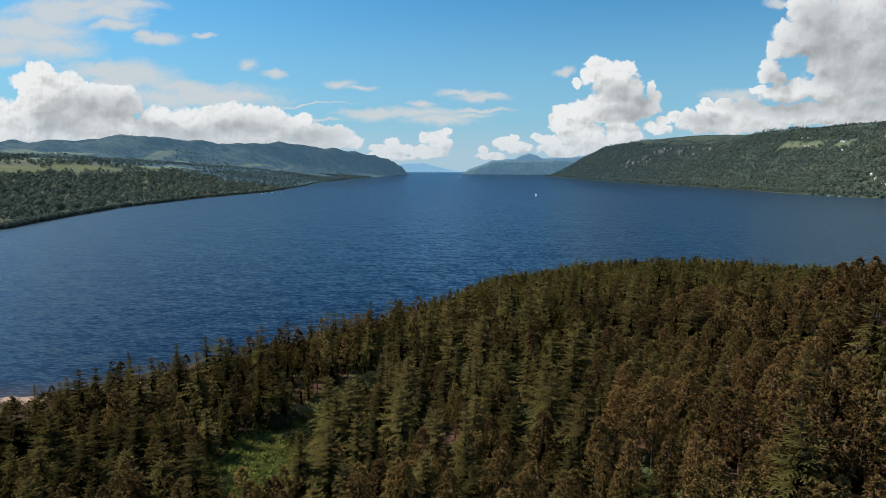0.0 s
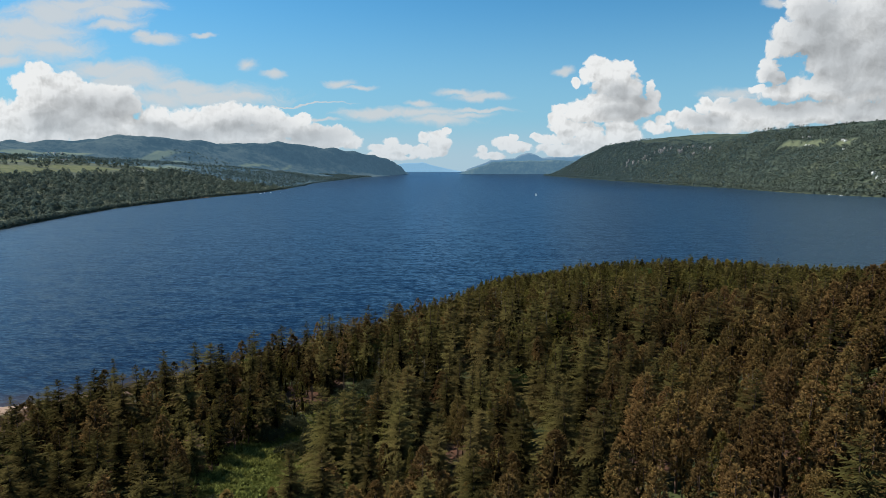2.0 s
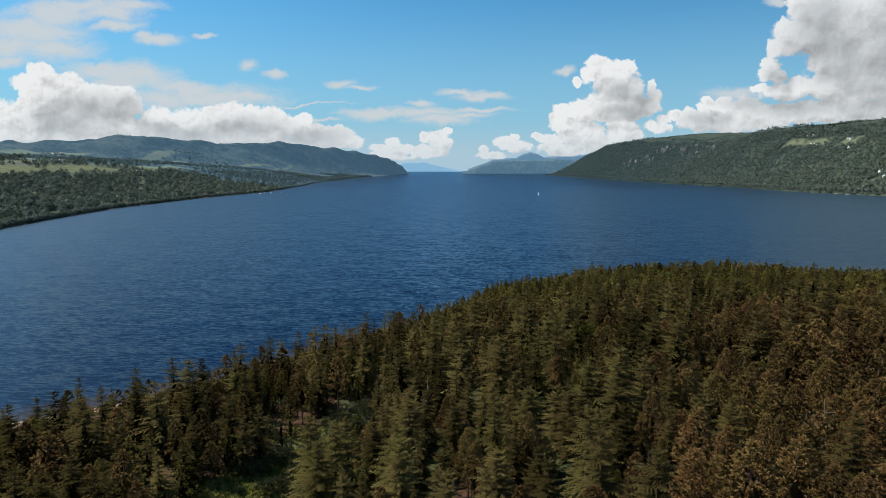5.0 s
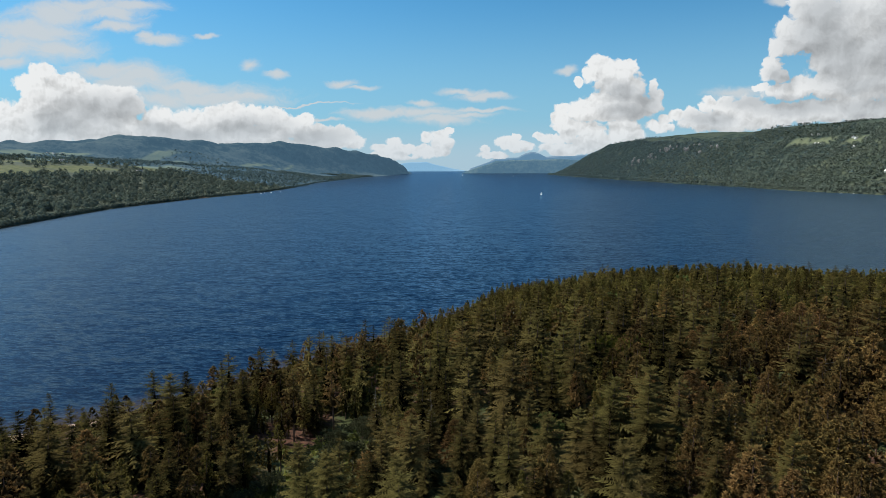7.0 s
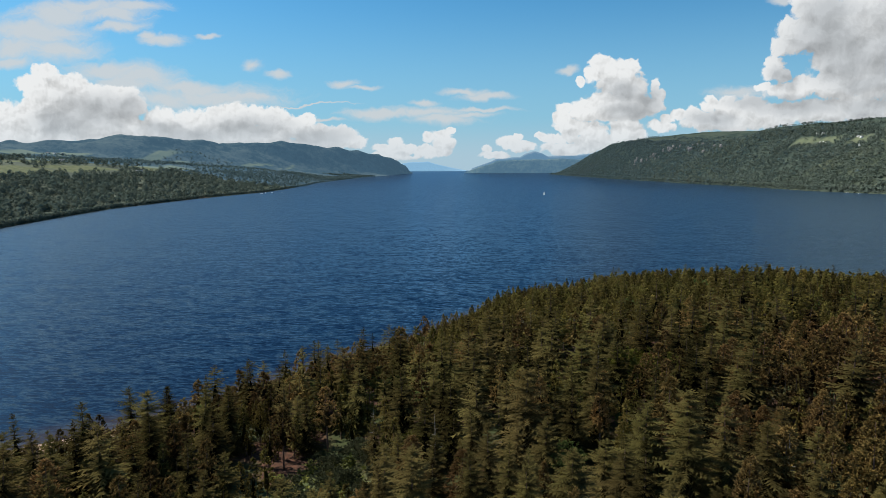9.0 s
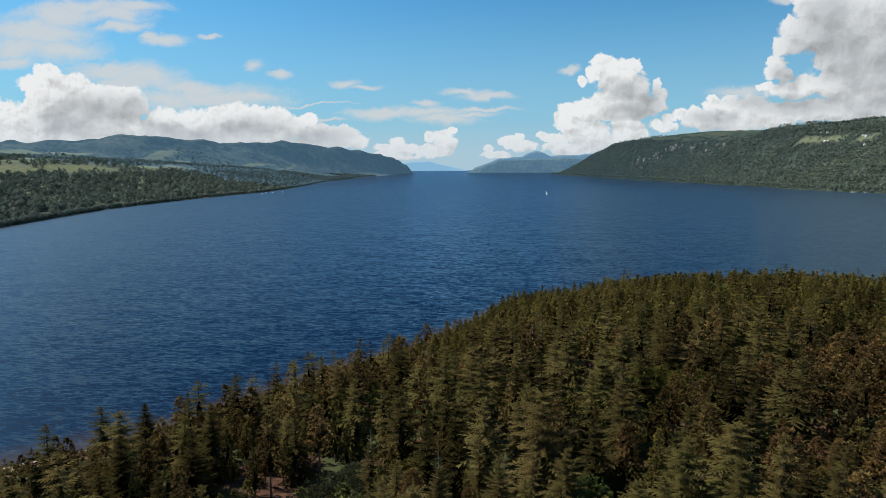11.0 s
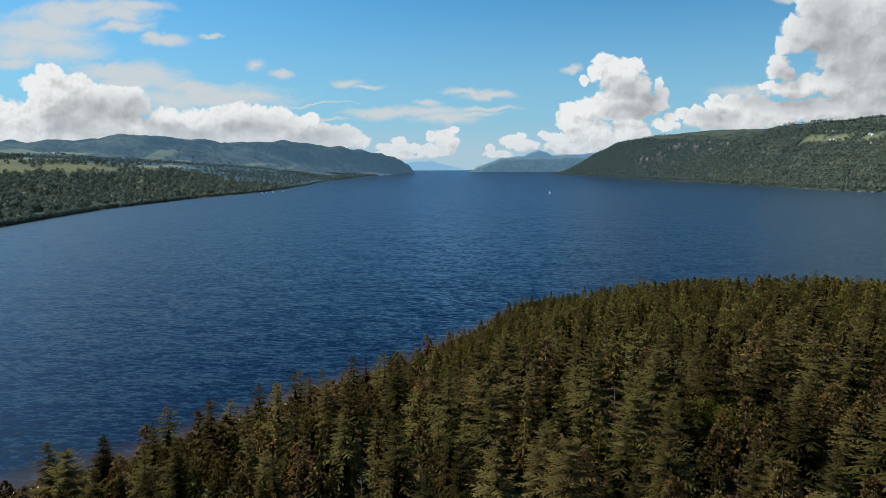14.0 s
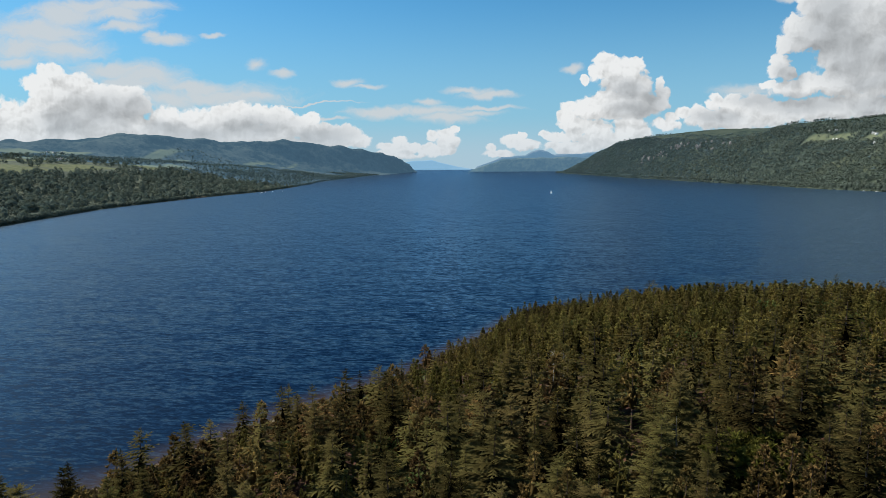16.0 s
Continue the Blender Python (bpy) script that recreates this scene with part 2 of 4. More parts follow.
    back = k.add("ShaderNodeBackground")
    k.put(back.inputs[0], over)
    back.inputs[1].default_value = 0.07
    out = k.add("ShaderNodeOutputWorld")
    k.put(out.inputs[0], back.outputs[0])


CLOUD = 7.7
SKY_TINT = (0.38, 0.94, 1.19)
make_sky()
a, e = radians(SUN_AZ), radians(SUN_EL)
sun = new("sun", bpy.data.lights.new("sun", "SUN"))
sun.data.energy, sun.data.angle, sun.data.color = 5.0, radians(0.53), (1.0, 0.94, 0.85)
sun.matrix_world = look((0, 0, 300), (-math.sin(a) * math.cos(e), -math.cos(a) * math.cos(e), 300 - math.sin(e)))
scene.view_settings.exposure = 0.5


# ---- materials ----
def material(name, build):
    m = bpy.data.materials.new(name)
    m.use_nodes = True
    k = Tree_of_nodes(m.node_tree)
    bsdf = k.add("ShaderNodeBsdfPrincipled")
    out = k.add("ShaderNodeOutputMaterial")
    k.put(out.inputs[0], bsdf.outputs[0])
    build(k, bsdf)
    return m


def place_of(k):
    return k.add("ShaderNodeNewGeometry").outputs["Position"]


def leaf_material(name, dark, light, far=False, rough=0.75):
    """Needles or leaves: two tones over clumps, each tree and each spray a little different."""
    def build(k, b):
        pos = place_of(k)
        geo = k.add("ShaderNodeNewGeometry")
        fine = k.noise(pos, 0.9 if not far else 0.05, 4)
        wide = k.noise(pos, 0.045 if not far else 0.006, 3)
        tint = k.add("ShaderNodeAttribute", attribute_name="tint").outputs["Fac"]
        own = k.add("ShaderNodeObjectInfo").outputs["Random"]
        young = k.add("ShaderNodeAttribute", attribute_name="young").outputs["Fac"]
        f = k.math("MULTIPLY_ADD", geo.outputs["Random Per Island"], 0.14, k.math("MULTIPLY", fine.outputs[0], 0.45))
        # pale young tips, and the crown's inner shade painted in as the dark tone
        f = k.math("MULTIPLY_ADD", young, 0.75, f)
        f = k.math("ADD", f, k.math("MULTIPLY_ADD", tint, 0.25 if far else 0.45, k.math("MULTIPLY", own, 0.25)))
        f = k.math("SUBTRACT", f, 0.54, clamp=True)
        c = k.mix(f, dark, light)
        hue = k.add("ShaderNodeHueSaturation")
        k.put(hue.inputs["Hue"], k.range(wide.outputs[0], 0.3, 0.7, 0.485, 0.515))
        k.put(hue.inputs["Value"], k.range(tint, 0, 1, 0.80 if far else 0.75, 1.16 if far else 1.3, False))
        k.put(hue.inputs["Color"], c)
        k.put(b.inputs["Base Color"], hue.outputs[0])
        b.inputs["Roughness"].default_value = rough
        b.inputs["Specular IOR Level"].default_value = 0.0
        through_leaf = k.add("ShaderNodeBsdfTranslucent")
        k.put(through_leaf.inputs[0], hue.outputs[0])
        both = k.add("ShaderNodeMixShader")
        both.inputs[0].default_value = 0.28
        k.put(both.inputs[1], b.outputs[0])
        k.put(both.inputs[2], through_leaf.outputs[0])
        out = [n for n in k.tree.nodes if n.type == "OUTPUT_MATERIAL"][0]
        k.put(out.inputs[0], both.outputs[0])
    return material(name, build)


def plain_material(name, colour, second, scale, rough=0.8, metal=0.0, bump=0.0):
    def build(k, b):
        pos = k.add("ShaderNodeTexCoord").outputs["Object"]
        n = k.noise(pos, scale, 5)
        n2 = k.noise(pos, scale * 9, 3)
        f = k.math("MULTIPLY_ADD", n2.outputs[0], 0.4, k.math("MULTIPLY", n.outputs[0], 0.8))
        k.put(b.inputs["Base Color"], k.mix(k.range(f, 0.35, 0.85), colour, second))
        b.inputs["Roughness"].default_value = rough
        b.inputs["Metallic"].default_value = metal
        if bump:
            bn = k.add("ShaderNodeBump")
            bn.inputs["Strength"].default_value = bump
            bn.inputs["Distance"].default_value = 0.05
            k.put(bn.inputs["Height"], n2.outputs[0])
            k.put(b.inputs["Normal"], bn.outputs[0])
    return material(name, build)


def water_build(k, b):
    pos = place_of(k)
    depth = k.add("ShaderNodeAttribute", attribute_name="depth").outputs["Fac"]
    gust = k.noise(pos, 0.004, 3)
    deep = k.mix(gust.outputs[0], (0.0001, 0.0030, 0.0110), (0.0002, 0.0045, 0.0155))
    shoal = k.noise(pos, 0.25, 4)
    bed = k.mix(shoal.outputs[0], (0.022, 0.014, 0.009), (0.042, 0.026, 0.016))
    body = k.add("ShaderNodeBsdfDiffuse")
    k.put(body.inputs[0], k.mix(k.range(depth, 0.0, 0.9), bed, deep))
    turned = k.add("ShaderNodeMapping")
    turned.inputs["Rotation"].default_value = (0, 0, radians(6))
    k.put(turned.inputs["Vector"], pos)
    v = turned.outputs[0]
    # slopes of swell, wind waves and chop, steeper along the wind than across it
    tilt = None
    for size, detail, across, along in (((0.05, 0.15, 0), 2, 0.06, 0.32), ((0.25, 0.80, 0), 3, 0.10, 1.00), ((0.9, 2.2, 0), 2, 0.06, 0.50)):
        n = k.noise(k.vec("MULTIPLY", v, size), 1.0, detail, 0.6, 0.2)
        slope = k.vec("MULTIPLY", k.vec("SUBTRACT", n.outputs["Color"], (0.5, 0.5, 0.5)), (across, along, 0))
        tilt = slope if tilt is None else k.vec("ADD", tilt, slope)
    wave = k.vec("NORMALIZE", k.vec("ADD", tilt, (0, 0, 1)))
    gloss = k.add("ShaderNodeBsdfGlossy")
    ripple = k.add("ShaderNodeBsdfGlossy")
    for n, wear, share in ((gloss, 0.08, (0.28, 0.49, 0.66, 1)), (ripple, 0.38, (0.32, 0.46, 0.58, 1))):
        n.inputs["Color"].default_value = share
        n.inputs["Roughness"].default_value = wear
    shine = k.add("ShaderNodeMixShader")
    shine.inputs[0].default_value = 0.35
    k.put(shine.inputs[1], gloss.outputs[0])
    k.put(shine.inputs[2], ripple.outputs[0])
    fresnel = k.add("ShaderNodeFresnel")
    fresnel.inputs["IOR"].default_value = 1.333
    both = k.add("ShaderNodeMixShader")
    for n in (gloss, ripple, fresnel):
        k.put(n.inputs["Normal"], wave)
    k.put(both.inputs[0], fresnel.outputs[0])
    k.put(both.inputs[1], body.outputs[0])
    k.put(both.inputs[2], shine.outputs[0])
    out = [n for n in k.tree.nodes if n.type == "OUTPUT_MATERIAL"][0]
    k.put(out.inputs[0], both.outputs[0])
    k.tree.nodes.remove(b)


M_WATER = material("loch_water", water_build)


def ground_build(k, b):
    pos = place_of(k)
    field = k.add("ShaderNodeAttribute", attribute_name="meadow").outputs["Fac"]
    beach = k.add("ShaderNodeAttribute", attribute_name="beach").outputs["Fac"]
    moor = k.add("ShaderNodeAttribute", attribute_name="moor").outputs["Fac"]
    small = k.noise(pos, 0.8, 5)
    mid = k.noise(pos, 0.06, 4)
    big = k.noise(pos, 0.007, 4)
    litter = k.mix(k.range(small.outputs[0], 0.3, 0.7), (0.022, 0.013, 0.008), (0.090, 0.042, 0.026))
    moss = k.mix(small.outputs[0], (0.02, 0.028, 0.010), (0.055, 0.065, 0.022))
    floor = k.mix(k.range(mid.outputs[0], 0.45, 0.6), litter, moss)
    grass = k.mix(k.range(mid.outputs[0], 0.35, 0.65), (0.062, 0.078, 0.030), (0.110, 0.118, 0.052))
    heath = k.mix(k.range(big.outputs[0], 0.4, 0.65), (0.042, 0.056, 0.038), (0.075, 0.088, 0.055))
    sand = k.mix(small.outputs[0], (0.20, 0.135, 0.095), (0.33, 0.235, 0.17))
    c = k.mix(moor, floor, heath)
    c = k.mix(field, c, grass)
    c = k.mix(beach, c, sand)
    k.put(b.inputs["Base Color"], c)
    b.inputs["Roughness"].default_value = 0.95
    b.inputs["Specular IOR Level"].default_value = 0.15
    bn = k.add("ShaderNodeBump")
    bn.inputs["Strength"].default_value = 0.5
    bn.inputs["Distance"].default_value = 0.15
    k.put(bn.inputs["Height"], small.outputs[0])
    k.put(b.inputs["Normal"], bn.outputs[0])


M_GROUND = material("hill_ground", ground_build)


def haze_glow_material(name, low, high, air, share, size=0.004):
    """Land kilometres away; its own blue emission stands for daylight scattered by summer air."""
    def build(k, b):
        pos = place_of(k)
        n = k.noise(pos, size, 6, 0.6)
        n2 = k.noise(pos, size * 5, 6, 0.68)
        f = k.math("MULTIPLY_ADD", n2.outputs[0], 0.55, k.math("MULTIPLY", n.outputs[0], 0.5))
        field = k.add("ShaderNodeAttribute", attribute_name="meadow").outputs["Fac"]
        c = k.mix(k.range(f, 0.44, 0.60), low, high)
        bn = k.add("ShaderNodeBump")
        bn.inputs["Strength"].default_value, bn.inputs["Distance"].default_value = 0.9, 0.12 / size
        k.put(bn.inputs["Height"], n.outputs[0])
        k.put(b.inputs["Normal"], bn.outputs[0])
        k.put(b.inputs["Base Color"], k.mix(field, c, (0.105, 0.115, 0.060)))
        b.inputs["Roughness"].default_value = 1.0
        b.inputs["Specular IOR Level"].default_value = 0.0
        # haze put in as emission from the land surface
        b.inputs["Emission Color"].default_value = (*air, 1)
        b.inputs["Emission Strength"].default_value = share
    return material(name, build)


# the last strength sets how much painted haze each stretch of land gives off
M_HILLS = haze_glow_material("moorland_hills_hazed", (0.012, 0.021, 0.022), (0.050, 0.060, 0.052), (0.28, 0.58, 0.88), 0.115, 0.006)
M_WOOD_HILL = haze_glow_material("wooded_far_side_hazed", (0.020, 0.030, 0.020), (0.050, 0.060, 0.038), (0.30, 0.58, 0.86), 0.03, 0.006)
M_FAR_RIDGE = haze_glow_material("far_ridge_hazed", (0.025, 0.04, 0.035), (0.08, 0.09, 0.06), (0.30, 0.62, 0.95), 0.17)
M_FAR_PEAK = haze_glow_material("far_peak_hazed", (0.05, 0.06, 0.06), (0.08, 0.08, 0.08), (0.30, 0.60, 0.92), 0.27)
M_FAINT = haze_glow_material("faint_ridge_hazed", (0.05, 0.06, 0.07), (0.07, 0.08, 0.08), (0.36, 0.68, 0.98), 0.46)
M_BARK = plain_material("conifer_bark", (0.05, 0.035, 0.025), (0.17, 0.10, 0.07), 2.0, 0.95, bump=0.6)
M_GREY_BARK = plain_material("dead_wood", (0.20, 0.17, 0.14), (0.36, 0.31, 0.26), 3.0, 0.95, bump=0.5)
# first tone: painted shade inside the crown; second: needles out at the tips
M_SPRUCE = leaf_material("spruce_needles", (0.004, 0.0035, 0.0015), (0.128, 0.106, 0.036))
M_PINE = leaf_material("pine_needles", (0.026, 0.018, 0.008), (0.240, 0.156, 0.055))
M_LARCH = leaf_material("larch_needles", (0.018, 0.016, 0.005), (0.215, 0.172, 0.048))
M_BROAD = leaf_material("broad_leaves", (0.025, 0.040, 0.012), (0.105, 0.130, 0.040))
# two steps of haze put into the leaf colour: paler and bluer with distance
M_FAR_LEAF = leaf_material("far_wood_leaves_hazed", (0.058, 0.078, 0.066), (0.124, 0.150, 0.116), far=True)
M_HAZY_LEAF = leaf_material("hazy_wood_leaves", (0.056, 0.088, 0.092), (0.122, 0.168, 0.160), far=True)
M_FAR_CONIFER = leaf_material("far_conifer_needles", (0.010, 0.020, 0.014), (0.036, 0.052, 0.030), far=True)
M_WILLOW = leaf_material("willow_leaves", (0.040, 0.046, 0.022), (0.165, 0.172, 0.090))
M_BRACKEN = leaf_material("bracken_fronds", (0.090, 0.105, 0.026), (0.230, 0.240, 0.070))
M_BIRCH = leaf_material("birch_leaves", (0.070, 0.075, 0.012), (0.210, 0.200, 0.045))
M_SCRUB = leaf_material("scrub_leaves", (0.040, 0.030, 0.014), (0.130, 0.095, 0.045))
M_WHITE = plain_material("white_paint", (0.72, 0.71, 0.68), (0.82, 0.81, 0.79), 0.6, 0.6)
M_SLATE = plain_material("slate_roof", (0.06, 0.06, 0.07), (0.12, 0.12, 0.13), 0.8, 0.7)
M_GLASS = plain_material("window_glass", (0.02, 0.025, 0.03), (0.03, 0.035, 0.04), 0.5, 0.1)
M_SAIL = plain_material("sail_cloth", (0.78, 0.78, 0.76), (0.84, 0.84, 0.82), 0.5, 0.7)
M_STEEL = plain_material("grey_steel", (0.20, 0.20, 0.21), (0.30, 0.30, 0.31), 1.0, 0.5, 0.6)
M_ROCK = plain_material("bare_rock", (0.13, 0.125, 0.12), (0.27, 0.255, 0.25), 0.08, 0.9)
M_TIMBER = plain_material("weathered_timber", (0.16, 0.13, 0.10), (0.28, 0.24, 0.19), 1.5, 0.9)


# ---- land form ----
def lattice(x, y, seed=0):
    """Smooth value noise, -1 to 1."""
    ix, iy = np.floor(x).astype(np.int64), np.floor(y).astype(np.int64)
    fx, fy = x - ix, y - iy
    fx, fy = fx * fx * (3 - 2 * fx), fy * fy * (3 - 2 * fy)

    def cell(i, j):
        h = (i * 374761393 + j * 668265263 + seed * 974711) & 0x7FFFFFFF
        h = ((h ^ (h >> 13)) * 1274126177) & 0x7FFFFFFF
        return ((h ^ (h >> 16)) & 0xFFFF) / 32767.5 - 1
    a = cell(ix, iy) * (1 - fx) + cell(ix + 1, iy) * fx
    b = cell(ix, iy + 1) * (1 - fx) + cell(ix + 1, iy + 1) * fx
    return a * (1 - fy) + b * fy


def rough(x, y, size, octaves=4, seed=0):
    total, amp = 0, 1.0
    for o in range(octaves):
        total = total + amp * lattice(x / size, y / size, seed + o)
        size, amp = size * 0.5, amp * 0.5
    return total


def ramp(v, a, b):
    t = np.clip((v - a) / (b - a), 0, 1)
    return t * t * (3 - 2 * t)


# the wooded point in front: y of its waterline along x
SHORE_X = [-900, -600, -300, -145, -131, -107, -85, -63, -44, -22, -11, 8, 28, 70, 130, 210, 320, 500, 900]
SHORE_Y = [-300, 60, 165, 200, 205, 221, 236, 267, 290, 312, 332, 363, 403, 428, 440, 436, 420, 330, -300]
# the far banks: x of the waterline along y
LEFT_Y = [-800, 300, 800, 1000, 1250, 1650, 2150, 2900, 3500, 6000, 10500, 12600, 16000]
LEFT_X = [-900, -590, -556, -597, -638, -640, -600, -640, -715, -790, -700, -700, -2600]
RIGHT_Y = [-800, 930, 1770, 2110, 2600, 3160, 4950, 7500, 9800, 10400, 12000, 40000]
RIGHT_X = [1500, 1300, 1237, 1176, 1209, 1190, 1260, 1390, 1560, 2100, 2600, 2600]
RIDGE_Y = [0, 1800, 2300, 2700, 3300, 3600, 4200, 5200, 6000, 7000, 8000, 9000, 9800, 10400]
RIDGE_Z = [230, 270, 280, 290, 320, 285, 295, 345, 392, 392, 340, 232, 100, 0]
# the moorland crest behind the left bank: its x and height along y
CREST_Y = [0, 4400, 4700, 5000, 5400, 5900, 6050, 6600, 7000, 7800, 8300, 9000, 10000, 10800, 11600, 12400]
CREST_X = [-2600, -3100, -2930, -2810, -2640, -2560, -2500, -2270, -2100, -1850, -1670, -1330, -940, -850, -800, -770]
CREST_Z = [190, 235, 280, 318, 360, 318, 340, 318, 375, 378, 360, 335, 270, 215, 145, 70]


KNOLLS = [(-2510, 6050, 150, 26), (-2580, 5850, 170, -34), (-2400, 6350, 180, -16), (-2900, 4850, 200, 16), (-2700, 5150, 160, -12), (-2000, 7300, 200, 14), (-1800, 7950, 160, 12), (-1900, 7700, 150, -12), (-1500, 8650, 180, 14), (-1150, 9500, 160, 16), (-3000, 4600, 200, -10)]


def near_inland(x, y):
    """Metres inland from the point's waterline, below zero in the water."""
    return (np.interp(x, SHORE_X, SHORE_Y) - y) * 0.72


def height(x, y):
    d = near_inland(x, y)
    beach = np.where(d > 0, 1.6 * ramp(d, 0, 14) + 0.02 * np.clip(d, 0, 60), np.maximum(d * 0.09, -5))
    hill = 18.0 * ramp(x, -38, 48) * ramp(d, 8, np.interp(x, [60, 200], [110, 90]))
    # the ground falls off towards the tip and the eastern shore, and climbs inland to the east
    hill = hill * (1 - 0.42 * ramp(y, 265, 325) * ramp(-x, -90, -35)) * (1 - 0.34 * ramp(y, 250, 310) * ramp(x, 125, 195))
    hill = hill + 24.0 * ramp(x, 52, 112) * ramp(-y, -225, -120)
    knoll = 10.0 * ramp(-y, -150, -80) * ramp(x, 5, 60)
    near = beach + np.where(d > 5, hill + knoll + 0.8 * rough(x, y, 30, 3, 5), 0)
    left = np.interp(y, LEFT_Y, LEFT_X) - x
    bump = rough(x, y, 420, 4, 11)
    lz = 88 * ramp(left, -30, 680) + 34 * ramp(left, 450, 1150) + 7 * bump * ramp(left, 60, 400)
    lz = lz * np.interp(y, [3500, 8000], [1.0, 0.3])
    crest = np.interp(y, CREST_Y, CREST_Z)
    back = np.interp(y, LEFT_Y, LEFT_X) - np.interp(y, CREST_Y, CREST_X)
    start = np.interp(y, [0, 4000, 6000, 8000, 10500], [1150, 900, 450, 60, -60])
    up = ramp(left, start, np.maximum(back, start + 120))
    lz = lz + (crest - lz) * up + 44 * rough(x, y, 560, 5, 21) * up * (1 - 0.55 * up) + 22 * rough(x, y, 230, 4, 23) * up
    for cx, cy, size, rise in KNOLLS:
        lz = lz + rise * np.exp(-((x - cx) ** 2 + (y - cy) ** 2) / size ** 2)
    lz = lz * (1 - 0.35 * ramp(left, back + 50, back + 900))
    lz = np.where(left > 0, lz + 1.0, np.maximum(left * 0.1, -5))
    right = x - np.interp(y, RIGHT_Y, RIGHT_X)
    rz = np.interp(y, RIDGE_Y, RIDGE_Z) * (0.88 * ramp(right, -60, 520) + 0.16 * ramp(right, 400, 1200))
    rz = rz + 11 * rough(x, y, 300, 5, 31) * ramp(right, 30, 300)
    rz = np.where(right > 0, rz + 1.0, np.maximum(-right * -0.1, -5))
    far = np.where(y > 900, np.maximum(lz, rz), np.maximum(near, np.maximum(lz, rz)))
    return np.where(d > -60, np.maximum(far, near), far)


def drawn_in(x, y, z):
    """True place to scene place: unchanged to 2.4 km from the viewpoint, nearer along the sight line beyond."""
    dx, dy, dz = x - EYE[0], y - EYE[1], z - EYE[2]
    r = np.hypot(dx, dy) + 1e-6
    span = LIMIT - REACH
    s = np.where(r > REACH, (REACH + span * (1 - REACH / np.maximum(r, REACH))) / r, 1.0)
    return EYE[0] + dx * s, EYE[1] + dy * s, EYE[2] + dz * s, s


def link_mesh(name, verts, faces, mat, parent=None, label="", smooth=False, attrs=None):
    """One mesh object out of arrays of corners and of triangles or quads."""
    me = bpy.data.meshes.new(name)
    verts, faces = np.asarray(verts, np.float32), np.asarray(faces, np.int32)
    attrs = dict(attrs or {})
    if verts.shape[1] == 4:
        attrs["young"] = verts[:, 3]
        verts = np.ascontiguousarray(verts[:, :3])
    me.vertices.add(len(verts))
    me.vertices.foreach_set("co", verts.ravel())
    n, w = faces.shape
    me.loops.add(n * w)
    me.loops.foreach_set("vertex_index", faces.ravel())
    me.polygons.add(n)
    me.polygons.foreach_set("loop_start", np.arange(0, n * w, w, dtype=np.int32))
    if smooth:
        me.polygons.foreach_set("use_smooth", np.ones(n, bool))
    for key, values in attrs.items():
        me.attributes.new(key, "FLOAT", "POINT").data.foreach_set("value", np.asarray(values, np.float32))
    me.update(calc_edges=True)
    me.materials.append(mat)
    ob = new(name, me)
    if parent:
        ob.parent = parent
    return tagged(ob, label)


def rings(angles, radii):
    """A fan of quads round the viewpoint: its true x and y and its faces."""
    A, R = np.meshgrid(np.radians(angles), radii)
    x, y = EYE[0] + R * np.sin(A), EYE[1] + R * np.cos(A)
    m, n = len(radii), len(angles)
    i = np.arange(m * n).reshape(m, n)
    j = np.roll(i, -1, axis=1)
    f = np.stack([i[:-1], j[:-1], j[1:], i[1:]], -1).reshape(-1, 4)
    return x.ravel(), y.ravel(), f


# hay meadows: bank, metres inland from and to, y from and to
FIELDS = [(-1, 450, 600, 1380, 1880), (-1, 470, 610, 1900, 2250), (-1, 700, 830, 1850, 2330), (-1, 860, 1010, 2250, 2700), (-1, 1360, 1500, 3000, 3700), (-1, 1560, 1730, 3600, 4300),
          (-1, 480, 590, 2420, 2900), (-1, 1110, 1200, 4250, 4700), (-1, 1280, 1400, 4250, 5000), (-1, 830, 910, 5100, 6000), (-1, 690, 740, 5700, 6300), (1, 285, 350, 2540, 2880), (1, 285, 350, 2280, 2500)]


def meadow_at(x, y):
    left = np.interp(y, LEFT_Y, LEFT_X) - x
    right = x - np.interp(y, RIGHT_Y, RIGHT_X)
    wob = 30 * rough(x, y, 160, 3, 41)
    a = 0
    for side, l0, l1, y0, y1 in FIELDS:
        u = (left if side < 0 else right) + wob * (1.0 if side < 0 else 0.4)
        v = y + 2 * wob
        a = np.maximum(a, ramp(u, l0, l0 + 12) * ramp(-u, -l1, -l1 + 12) * ramp(v, y0, y0 + 30) * ramp(-v, -y1, -y1 + 30))
    glade = ramp(-np.hypot((x + 41) / 13, (y - 143) / 25), -1.1, -0.8)
    glade = np.maximum(glade, ramp(-np.hypot((x + 28) / 12, (y - 180) / 20), -1.1, -0.8))
    return np.maximum(a, glade)


